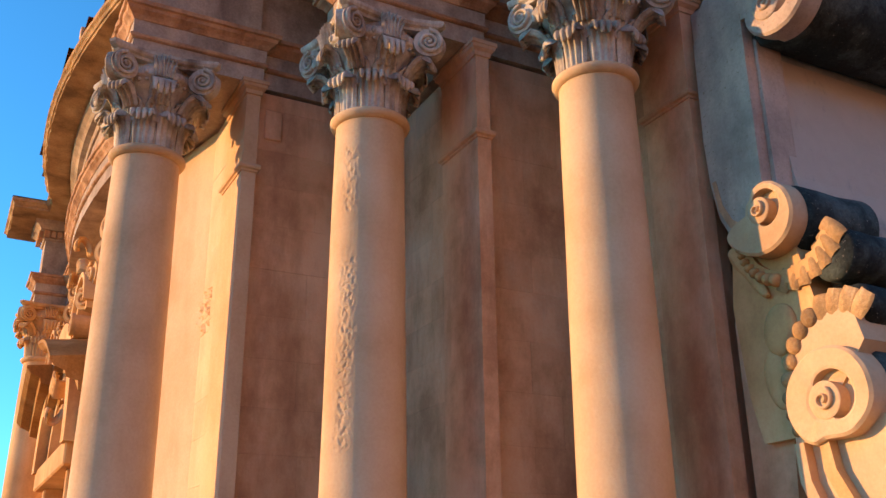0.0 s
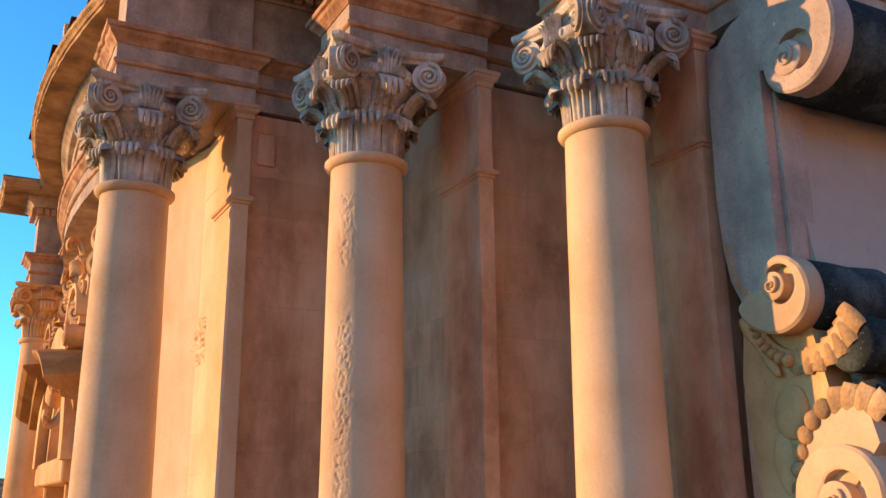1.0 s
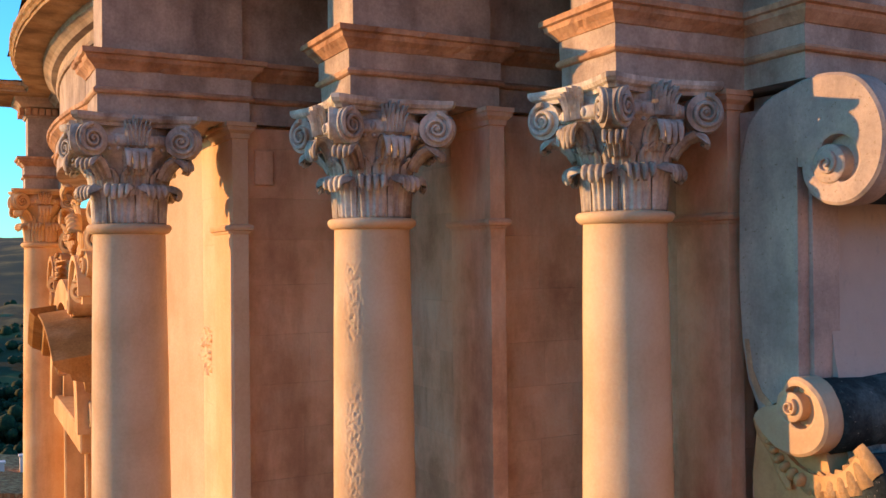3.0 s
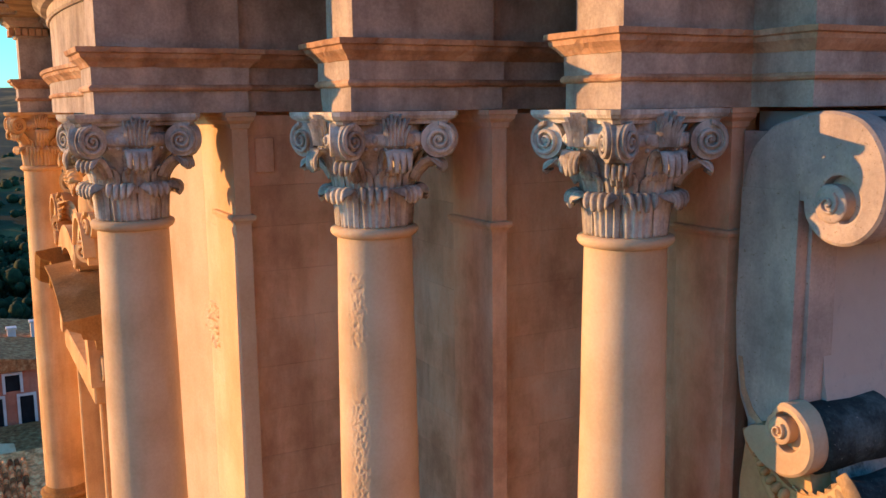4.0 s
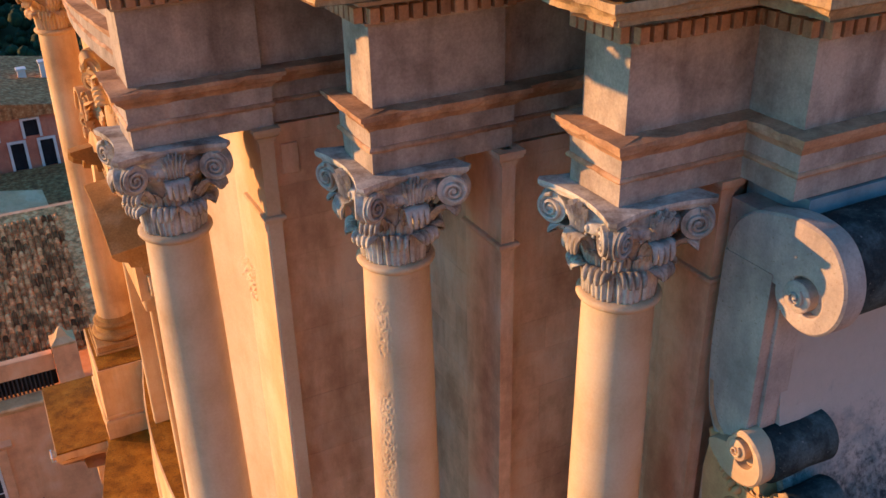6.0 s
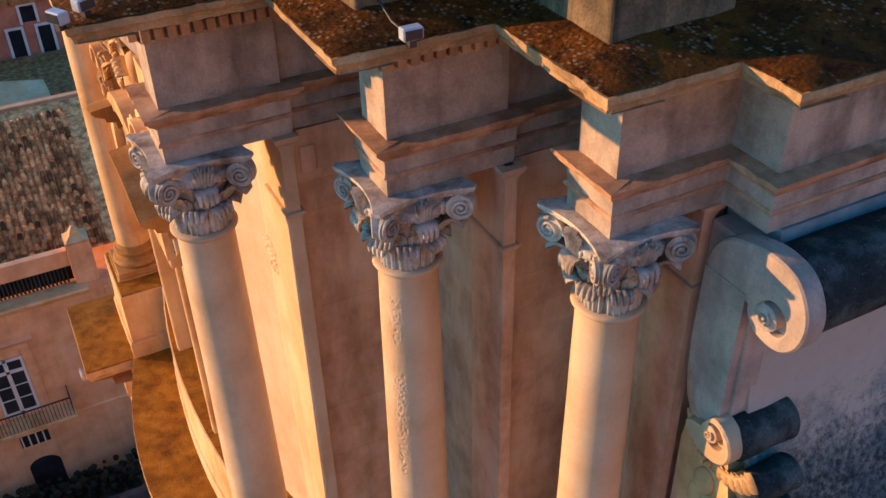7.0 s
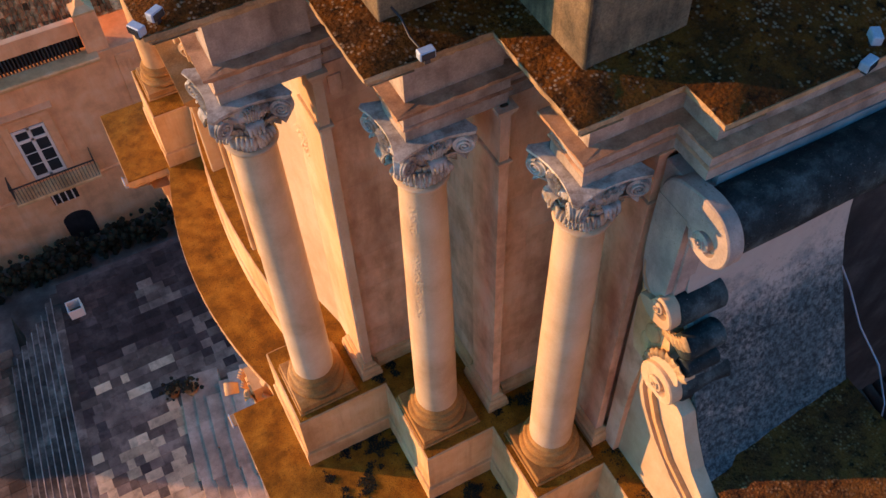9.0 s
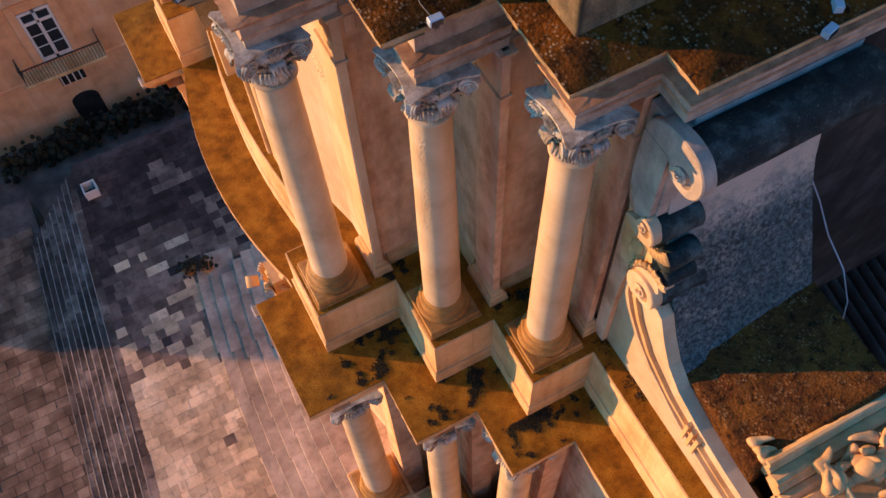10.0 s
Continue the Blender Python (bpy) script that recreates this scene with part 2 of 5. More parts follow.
def box_data(x0, x1, y0, y1, z0, z1, bevel=0.0):
    bm = bmesh.new()
    bmesh.ops.create_cube(bm, size=1)
    for v in bm.verts:
        v.co = Vector(((x0, x1)[v.co.x > 0], (y0, y1)[v.co.y > 0], (z0, z1)[v.co.z > 0]))
    if bevel:
        bmesh.ops.bevel(bm, geom=bm.edges[:], offset=bevel, segments=1, affect="EDGES")
    me = bpy.data.meshes.new("box")
    bm.to_mesh(me)
    bm.free()
    return me


def offset_path(path, o):
    """The plan path moved outward by o."""
    out = []
    for i, p in enumerate(path):
        ns = []
        for q, r in ((path[i - 1] if i else None, p), (p, path[i + 1] if i < len(path) - 1 else None)):
            if q is not None and r is not None:
                d = Vector((r[0] - q[0], r[1] - q[1])).normalized()
                ns.append(Vector((d.y, -d.x)))
        nv = (ns[0] + ns[-1]) / max(0.3, 1 + ns[0].dot(ns[-1])) if len(ns) == 2 else ns[0]
        out.append((p[0] + nv.x * o, p[1] + nv.y * o))
    return out


def sweep_data(profile, path, closed=False, smooth=False, wear=0.0):
    """profile: (outward, z) points; path: plan points, outward on the right hand of the way. wear: chipped edges, in metres."""
    if wear:
        fine = []
        for p, q in zip(path, path[1:]):
            k = max(1, int(math.dist(p, q) / 0.05)) if max(p[0], q[0]) < 8 else 1
            fine += [(p[0] + (q[0] - p[0]) * i / k, p[1] + (q[1] - p[1]) * i / k) for i in range(k)]
        path = fine + [path[-1]]
    n = len(path)
    rings = []
    for i, p in enumerate(path):
        a = path[i - 1] if (i or closed) else None
        c = path[(i + 1) % n] if (i < n - 1 or closed) else None
        ns = []
        for q, r in ((a, p), (p, c)):
            if q is None or r is None:
                continue
            d = Vector((r[0] - q[0], r[1] - q[1])).normalized()
            ns.append(Vector((d.y, -d.x)))
        if len(ns) == 2:
            s = ns[0] + ns[1]
            nv = s / max(0.3, 1 + ns[0].dot(ns[1]))
        else:
            nv = ns[0]
        ring = []
        for k, (o, z) in enumerate(profile):
            if wear and 0 < k < len(profile) - 1:
                c = noise.noise((p[0] * 5, p[1] * 5, z * 7)) + 0.7 * noise.noise((p[0] * 17, p[1] * 17, z * 19))
                o -= wear * max(0.0, c - 0.05) + wear * 0.25 * c
                z += wear * 0.3 * c
            ring.append((p[0] + nv.x * o, p[1] + nv.y * o, z))
        rings.append(ring)
    k = len(profile)
    verts = [v for r in rings for v in r]
    faces = []
    for i in range(n if closed else n - 1):
        j = (i + 1) % n
        for q in range(k - 1):
            faces.append((i * k + q, j * k + q, j * k + q + 1, i * k + q + 1))
    if not closed:
        faces.append(tuple(range(k)))
        faces.append(tuple((n - 1) * k + q for q in range(k)))
    return mesh_of(verts, faces, "moulding", smooth)


def lathe_data(profile, seg=48, smooth=True):
    """profile: (radius, z) points from bottom to top."""
    verts, faces = [], []
    for r, z in profile:
        for s in range(seg):
            a = 2 * math.pi * s / seg
            verts.append((r * math.cos(a), r * math.sin(a), z))
    for i in range(len(profile) - 1):
        for s in range(seg):
            t = (s + 1) % seg
            faces.append((i * seg + s, i * seg + t, (i + 1) * seg + t, (i + 1) * seg + s))
    faces.append(tuple(range(seg)))
    faces.append(tuple((len(profile) - 1) * seg + s for s in range(seg)))
    return mesh_of(verts, faces, "turned", smooth)


def prism_data(outline, z0, z1):
    n = len(outline)
    verts = [(x, y, z0) for x, y in outline] + [(x, y, z1) for x, y in outline]
    faces = [tuple(range(n)), tuple(range(n, 2 * n))] + [(i, (i + 1) % n, n + (i + 1) % n, n + i) for i in range(n)]
    return mesh_of(verts, faces, "prism")


def extrude_x(outline, x0, x1, smooth=False):
    """outline: (y, z) points, drawn out along x."""
    n = len(outline)
    verts = [(x0, y, z) for y, z in outline] + [(x1, y, z) for y, z in outline]
    faces = [tuple(range(n)), tuple(range(n, 2 * n))] + [(i, (i + 1) % n, n + (i + 1) % n, n + i) for i in range(n)]
    return mesh_of(verts, faces, "extrusion", smooth)


def arc(cx, cy, r, a0, a1, n):
    return [(cx + r * math.cos(radians(a0 + (a1 - a0) * i / n)), cy + r * math.sin(radians(a0 + (a1 - a0) * i / n))) for i in range(n + 1)]


# ---------- plan ----------
MID = 13.63                                   # the facade's axis of symmetry
C1, C2, C3 = (1.92, 9.07), (3.56, 7.47), (4.93, 5.95)
Z_PED, Z_NECK, Z_ARCH, Z_FRIEZE, Z_DENT, Z_TOP = 17.1, 23.52, 24.47, 25.02, 25.70, 26.22


def bow(x_end, half, rise, n=24):
    """The bowed middle of the front, from high y to low y; it bulges towards -x."""
    out = []
    for i in range(n + 1):
        u = -1 + 2 * i / n
        out.append((x_end - rise * (1 - u * u), MID - u * half))
    return out


ENT = ([(3.4, 18.5), (1.62, 18.5), (1.62, 17.86), (2.15, 17.86)] + bow(2.15, 3.3, 0.35) +
       [(2.15, 9.40), (1.62, 9.40), (1.62, 8.77), (2.93, 8.77), (2.93, 8.84), (4.42, 8.84), (4.42, 7.82), (3.26, 7.82),
        (3.26, 7.17), (4.60, 7.17), (4.60, 7.24), (5.66, 7.24), (5.66, 6.30), (4.63, 6.30), (4.63, 5.65), (5.84, 5.65),
        (5.84, 5.08), (14.0, 5.08)])

# ---------- structure ----------
wall_core = thing("wall_front", "limestone church wall stepping back in three bays", "wall", kind="structure")
core = [(14, 19.2), (3.0, 19.2), (3.0, 17.6), (2.70, 17.0)] + bow(2.70, 3.2, 0.4) + [(2.80, 10.0), (2.80, 8.96), (4.54, 8.96), (4.54, 7.36), (5.78, 7.36), (5.78, 5.87), (14, 5.87)]
part("wall_body", prism_data(core, 14.5, 24.474), WALL, wall_core)

ent = thing("entablature", "limestone entablature breaking forward over the columns", "entablature", kind="structure")
part("architrave", sweep_data([(-0.28, 24.475), (0.0, 24.475), (0.0, 24.67), (0.012, 24.70), (0.012, 24.87), (-0.28, 24.88)], ENT, wear=0.008), FRIEZE, ent)
part("fillet", sweep_data([(-0.1, 24.655), (0.012, 24.66), (0.03, 24.67), (0.038, 24.69), (0.03, 24.705), (0.018, 24.715), (-0.1, 24.72)], ENT, wear=0.014), MOULD, ent, "rust-stained fillet")
part("crown_moulding", sweep_data([(-0.28, 24.86), (0.022, 24.862), (0.03, 24.875), (0.05, 24.90), (0.09, 24.935), (0.10, 24.97), (0.125, 24.98), (0.13, 25.02), (-0.3, 25.035)], ENT, wear=0.018), MOULD, ent, "rust-stained crown moulding")
part("core", prism_data(offset_path(ENT, -0.08) + [(14.0, 18.4)], 24.49, 25.9), FRIEZE, ent)
part("frieze", sweep_data([(-0.3, 25.0), (-0.05, 25.0), (-0.05, 25.72), (-0.3, 25.72)], ENT), FRIEZE, ent)
part("bed_moulding", sweep_data([(-0.3, 25.70), (-0.02, 25.70), (0.0, 25.73), (-0.02, 25.735), (-0.02, 25.86), (0.06, 25.875), (0.10, 25.92), (0.16, 25.96), (0.17, 26.03), (-0.3, 26.04)], ENT), FRIEZE, ent)

KOR = ([(3.4, 19.1), (1.0, 19.1), (1.0, 17.25), (1.55, 17.25)] + bow(1.55, 3.3, 0.35) + [(1.55, 10.0), (1.0, 10.0), (1.0, 8.18), (2.64, 8.18), (2.64, 6.57),
        (4.02, 6.57), (4.02, 5.05), (5.18, 5.05), (5.18, 4.47), (14.0, 4.47)])
part("corona", sweep_data([(-0.55, 26.02), (-0.07, 26.03), (-0.07, 26.07), (-0.05, 26.075), (-0.03, 26.11), (0.0, 26.13), (0.0, 26.19), (-0.12, 26.185)], KOR, wear=0.022), CORNICE, ent)

# roof over the entablature
def inside(x, y):
    c = False
    pts = KOR + [(14.0, 19.1)]
    for i in range(len(pts)):
        (x1, y1), (x2, y2) = pts[i - 1], pts[i]
        if (y1 > y) != (y2 > y) and x < (x2 - x1) * (y - y1) / (y2 - y1) + x1:
            c = not c
    return c


def edge_distance(x, y):
    best = 9.0
    for (x1, y1), (x2, y2) in zip(KOR, KOR[1:]):
        dx, dy = x2 - x1, y2 - y1
        u = max(0, min(1, ((x - x1) * dx + (y - y1) * dy) / (dx * dx + dy * dy)))
        best = min(best, math.hypot(x - x1 - u * dx, y - y1 - u * dy))
    return best


def roof_data():
    xs = sorted(set([round(1.0 + 0.12 * i, 3) for i in range(56)] + [1.0, 1.55, 2.64, 4.02, 5.18, 8, 9, 10, 12, 14]))
    ys = sorted(set([round(4.47 + 0.12 * i, 3) for i in range(123)] + [4.47, 5.05, 6.57, 8.18, 10.0, 17.25, 19.1]))
    idx, verts, faces = {}, [], []

    def vert(i, j):
        if (i, j) not in idx:
            x, y = xs[i], ys[j]
            d = edge_distance(x, y)
            wob = 0.014 * noise.noise((x * 4, y * 4, 0)) + 0.010 * noise.noise((x * 13, y * 13, 4))
            idx[i, j] = len(verts)
            verts.append((x, y, 26.205 + 0.2 * min(d, 1.1) + wob * min(1, d * 8)))
        return idx[i, j]
    for i in range(len(xs) - 1):
        for j in range(len(ys) - 1):
            if inside((xs[i] + xs[i + 1]) / 2, (ys[j] + ys[j + 1]) / 2):
                faces.append((vert(i, j), vert(i + 1, j), vert(i + 1, j + 1), vert(i, j + 1)))
    return mesh_of(verts, faces, "roof", True)


church_roof = thing("roof_ledge", "moss-covered sloping ledge above the dentil cornice", "roof", kind="structure")
part("roof_surface", roof_data(), ROOF, church_roof)

upper = thing("wall_upper_tier", "limestone upper tier of the church front", "wall", kind="structure")
for x0, y0, x1, y1 in ((4.42, 5.60, 5.58, 7.0), (3.07, 7.12, 4.5, 8.6), (1.45, 8.75, 3.2, 10.2)):
    part("attic_pedestal", box_data(x0, x1, y0, y1, 26.2, 28.0, 0.015), ATTIC, upper)
part("tier_body", box_data(4.2, 14, 8.4, 18.8, 26.3, 36.0), WALL, upper)
part("tier_body", box_data(5.6, 14, 6.6, 8.4, 26.3, 34.0), WALL, upper)

# pedestals under the columns
PED = [(2.4, 18.9), (1.27, 18.9), (1.27, 17.1), (2.1, 17.1)] + bow(2.1, 3.3, 0.35) + [(2.1, 10.05), (1.27, 10.05), (1.27, 8.39), (2.96, 8.39), (2.96, 6.70), (4.25, 6.70),
       (4.25, 5.20), (5.58, 5.20), (5.58, -4.0)]
ped = thing("pedestal_course", "limestone pedestal course stepping under the columns", "pedestal", kind="structure")
part("pedestal_body", sweep_data([(-0.9, 15.4), (0.05, 15.4), (0.055, 15.86), (0.04, 15.91), (-0.01, 15.925), (-0.012, 15.955), (0.014, 15.97), (0.012, 16.0), (0.0, 16.02), (0.0, 17.0), (0.0, 17.10), (-0.06, 17.115)], PED, wear=0.012), STONE, ped)
part("pedestal_top", prism_data(offset_path(PED, -0.03) + [(8.0, -4.0), (8.0, 18.9)], 16.9, 17.13), MOSS, ped)

# lower cornice ledge
LED = [(3.0, 19.62), (0.20, 19.62), (0.20, 17.1), (1.17, 17.1)] + bow(1.17, 3.3, 0.5) + [(1.17, 10.1), (0.30, 10.1), (0.30, 7.24), (1.99, 7.24), (1.99, 5.74), (3.36, 5.74),
       (3.36, 4.27), (4.78, 4.27), (4.78, -4.0)]
ledge = thing("lower_cornice", "lichen-covered stone ledge of the lower cornice", "cornice", kind="structure")
part("ledge_top", prism_data(LED + [(7.0, -4.0), (7.0, 19.62)], 15.28, 15.5), MOSS, ledge)
part("ledge_moulding", sweep_data([(-0.9, 14.85), (-0.5, 14.9), (-0.45, 15.1), (-0.08, 15.15), (-0.02, 15.26), (0.015, 15.3), (0.015, 15.46), (-0.2, 15.49)], LED, wear=0.02), STONE, ledge)
lower = thing("wall_lower_tier", "limestone lower tier of the church front", "wall", kind="structure")
low_core = [(14, 19.2), (3.0, 19.2), (2.9, 17.0)] + bow(2.9, 3.2, 0.6) + [(2.9, 8.78), (4.5, 8.78), (4.5, 7.12), (5.9, 7.12), (5.9, 5.70), (6.3, 5.7), (6.3, -4), (8.6, -4), (8.6, 5.7), (14, 5.7)]
part("wall_body", prism_data(low_core, -1.0, 15.3), WALL, lower)
part("lower_entablature", sweep_data([(-0.9, 13.1), (-0.75, 13.1), (-0.75, 13.8), (-0.7, 13.85), (-0.7, 14.7), (-0.5, 14.88), (-0.9, 14.9)], LED), STONE, lower)



# ashlar facing, block by block
def ashlar(axis, plane, a0, a1, cuts, seed, mat=WALL):
    rnd = random.Random(seed)
    z = 17.12
    row = 0
    while z < 24.40:
        h = min(rnd.choice((0.38, 0.42, 0.46)), 24.44 - z)
        if h < 0.12:
            break
        off = 0.5 + (0.16 if row % 2 else -0.14) + rnd.uniform(-0.05, 0.05)
        ends = [a0, a0 + (a1 - a0) * off, a1] if cuts else [a0, a1]
        for p, q in zip(ends, ends[1:]):
            d = rnd.uniform(-0.0015, 0.0015)
            g = 0.0006
            if axis == "y":
                me = box_data(p + g, q - g, plane - 0.022 + d, plane + 0.10, z + g, z + h - g, 0.001)
            else:
                me = box_data(plane - 0.022 + d, plane + 0.05, p + g, q - g, z + g, z + h - g, 0.001)
            part("ashlar_block", me, mat, wall_core)
        z += h
        row += 1


ashlar("y", 8.89, 2.932, 4.55, True, 1)
ashlar("y", 7.29, 4.625, 5.79, True, 2)
ashlar("y", 5.81, 5.84, 6.04, False, 3)
ashlar("x", 4.54, 7.78, 8.80, True, 4)
ashlar("x", 5.78, 6.26, 7.14, True, 5)
ashlar("x", 2.80, 9.43, 10.0, False, 6, SUNLIT_PALE)

part("wall_panel", box_data(2.99, 3.17, 8.845, 8.90, 23.92, 24.24, 0.008), WALL, wall_core, "small raised stone panel")


def eroded_patch():
    """A crumbled patch of facing: hollows and ridges that fade out at a ragged rim."""
    rows, cols = 46, 70
    verts, faces = [], []
    for i in range(rows + 1):
        for j in range(cols + 1):
            u, v = j / cols, i / rows
            y, z = 9.5 + 1.15 * u, 22.02 + 0.6 * v
            rim = min(1.0, 5 * min(u, 1 - u, v, 1 - v)) + 0.5 * noise.noise((y * 3, z * 3, 2))
            h = noise.noise((y * 13, z * 17, 1)) + 0.7 * noise.noise((y * 31, z * 31, 5))
            verts.append((2.79 - (0.055 * abs(h) if rim > 0.55 else -0.03), y, z))
    for i in range(rows):
        for j in range(cols):
            a = i * (cols + 1) + j
            faces.append((a, a + 1, a + cols + 2, a + cols + 1))
    return mesh_of(verts, faces, "eroded", True)


# Lit copy of the wall stone along the bow.
part("bay_facing", sweep_data([(-0.05, 17.1), (0.02, 17.1), (0.02, 24.46), (-0.05, 24.46)], [(2.70, 17.0)] + bow(2.70, 3.2, 0.4) + [(2.798, 10.004)]), SUNLIT_PALE, wall_core, "facing of the bowed bay, sunlight put into its paler colour")
part("crumbled_patch", eroded_patch(), SUNLIT_PALE, wall_core, "crumbled patch of wall facing")
# dentils under the corona, cut one by one
def along(path, step, first=0.0):
    """Places every step along a plan path: point, outward normal, segment length left on both sides."""
    for (x1, y1), (x2, y2) in zip(path, path[1:]):
        d = Vector((x2 - x1, y2 - y1))
        ln = d.length
        if ln < 0.2:
            continue
        d /= ln
        k = max(1, round(ln / step))
        for i in range(k):
            u = (i + 0.5) * ln / k
            yield x1 + d.x * u, y1 + d.y * u, math.degrees(math.atan2(d.y, d.x)), ln / k


dentil_mesh = box_data(-0.042, 0.042, -0.05, 0.03, 25.735, 25.855, 0.004)
for x, y, a, w in along([(1.62, 17.86), (2.15, 17.86)] + [], 0.115):
    part("dentil", dentil_mesh, MOULD, ent, m=pose(x, y, 0, 0, 0, a))
for seg in ([(1.62, 8.77), (2.93, 8.77)], [(2.93, 8.84), (4.3, 8.84)], [(3.26, 7.82), (3.26, 7.17)], [(3.26, 7.17), (4.60, 7.17)], [(4.60, 7.24), (5.6, 7.24)],
            [(4.63, 6.30), (4.63, 5.65)], [(4.63, 5.65), (5.84, 5.65)], [(5.84, 5.65), (5.84, 5.08)], [(5.84, 5.08), (9.2, 5.08)], [(1.62, 9.4), (1.62, 8.77)], [(1.62, 18.5), (1.62, 17.86)]):
    for x, y, a, w in along(seg, 0.118):
        part("dentil", dentil_mesh, MOULD, ent, m=pose(x, y, 0, 0, 0, a) @ pose(0, -0.03, 0))

# pilasters behind the columns, wrapped round the corners of the wall
PIL = [(2.76, 8.75, 2.90, 9.43), (4.46, 7.10, 4.60, 7.78), (5.70, 5.69, 5.84, 6.26)]
for x0, y0, x1, y1 in PIL:
    pil = thing("pilaster", "plain limestone corner pilaster with a thin necking band", "pilaster", "pilasters behind the columns", "structure")
    line = [(x0 + 0.12, y1), (x0, y1), (x0, y0), (x1, y0), (x1, y0 + 0.19)]
    part("pilaster_shaft", sweep_data([(-0.1, 17.1), (0.0, 17.1), (0.0, 24.40), (-0.1, 24.40)], line), SUNLIT_PALE if x0 < 3 else WALL, pil)
    part("necking", sweep_data([(-0.02, 23.47), (0.012, 23.475), (0.015, 23.495), (0.036, 23.505), (0.042, 23.53), (0.034, 23.55), (-0.02, 23.56)], line), SUNLIT_PALE if x0 < 3 else WALL, pil)
    part("pilaster_cap", sweep_data([(-0.02, 24.32), (0.014, 24.33), (0.02, 24.37), (0.05, 24.40), (0.055, 24.43), (0.065, 24.435), (0.065, 24.472), (-0.02, 24.472)], line), SUNLIT_PALE if x0 < 3 else WALL, pil)
    part("pilaster_base", sweep_data([(-0.02, 17.1), (0.13, 17.1), (0.13, 17.24), (0.10, 17.25), (0.10, 17.275), (0.115, 17.30), (0.11, 17.345), (0.08, 17.37), (0.05, 17.375), (0.05, 17.40), (0.065, 17.42), (0.055, 17.455), (0.02, 17.475), (-0.02, 17.48)], line), STONE, pil)


WALL_BASE = [(-0.05, 17.1), (0.10, 17.1), (0.10, 17.24), (0.075, 17.25), (0.075, 17.275), (0.088, 17.30), (0.08, 17.345), (0.055, 17.37), (0.025, 17.38), (0.025, 17.40), (0.035, 17.42), (0.03, 17.455), (-0.05, 17.47)]
wall_foot = thing("baseboard", "moulded stone base along the church wall", "base moulding", kind="structure")
for line in ([(3.02, 8.87), (4.52, 8.87), (4.52, 7.90)], [(4.72, 7.27), (5.76, 7.27), (5.76, 6.38)]):
    part("base_moulding", sweep_data(WALL_BASE, line, wear=0.008), STONE, wall_foot)


# ---------- columns ----------
def joined(pieces, smooth=True):
    """One mesh out of (verts, faces) pieces."""
    verts, faces = [], []
    for v, f in pieces:
        o = len(verts)
        verts += [tuple(p) for p in v]
        faces += [tuple(i + o for i in q) for q in f]
    return mesh_of(verts, faces, "carving", smooth)


def ball(c, r, seg=8, rings=5, sq=(1, 1, 1)):
    v, f = [], []
    for i in range(rings + 1):
        t = math.pi * i / rings
        for s in range(seg):
            a = 2 * math.pi * s / seg
            v.append((c[0] + sq[0] * r * math.sin(t) * math.cos(a), c[1] + sq[1] * r * math.sin(t) * math.sin(a), c[2] + sq[2] * r * math.cos(t)))
    for i in range(rings):
        for s in range(seg):
            t = (s + 1) % seg
            f.append((i * seg + s, i * seg + t, (i + 1) * seg + t, (i + 1) * seg + s))
    return v, f


def leaf_data(path, width, fingers=5, thick=0.016, relief=0.02):
    """An acanthus leaf: path of (outward, up) points; x runs across it. Deep flutes up its face, a curled lip with separate fingers, thickness."""
    cols, rows = 4 * fingers + 1, 20
    pts = [Vector(p) for p in path]
    ln = [0]
    for p, q in zip(pts, pts[1:]):
        ln.append(ln[-1] + (q - p).length)

    def at(u):
        d = u * ln[-1]
        for k in range(len(pts) - 1):
            if d <= ln[k + 1] or k == len(pts) - 2:
                w = (d - ln[k]) / max(1e-6, ln[k + 1] - ln[k])
                return pts[k].lerp(pts[k + 1], w), (pts[k + 1] - pts[k]).normalized()
    front, back = [], []
    for i in range(rows + 1):
        for j in range(cols):
            u = -1 + 2 * j / (cols - 1)
            groove = 0.5 - 0.5 * math.cos((u + 1) * math.pi * fingers)
            v = i / rows
            short = max(0.0, v - 0.62) * (0.75 * max(0.0, 1 - 2.6 * groove) + 0.30 * u * u)
            p, t = at(max(0.0, v - short))
            nrm = Vector((t.y, -t.x))
            w = width * (0.80 + 0.20 * min(1, v * 1.4)) * (1 - 0.25 * max(0, v - 0.8))
            h = relief * (groove - 0.5) * (0.7 + 0.5 * v) + 0.010 * (1 - abs(u)) - 0.02 * u * u
            q = p + nrm * h
            front.append((u * w, q.x, q.y))
            q = p - nrm * thick
            back.append((u * w * 0.97, q.x, q.y))
    verts = front + back
    n = len(front)
    faces = []
    for i in range(rows):
        for j in range(cols - 1):
            a = i * cols + j
            faces += [(a, a + 1, a + cols + 1, a + cols), (n + a, n + a + cols, n + a + cols + 1, n + a + 1)]
    rim = [j for j in range(cols)] + [i * cols + cols - 1 for i in range(1, rows + 1)] + [rows * cols + j for j in range(cols - 2, -1, -1)] + [i * cols for i in range(rows - 1, 0, -1)]
    for a, b in zip(rim, rim[1:] + rim[:1]):
        faces.append((a, n + a, n + b, b))
    return mesh_of(verts, faces, "leaf", True)


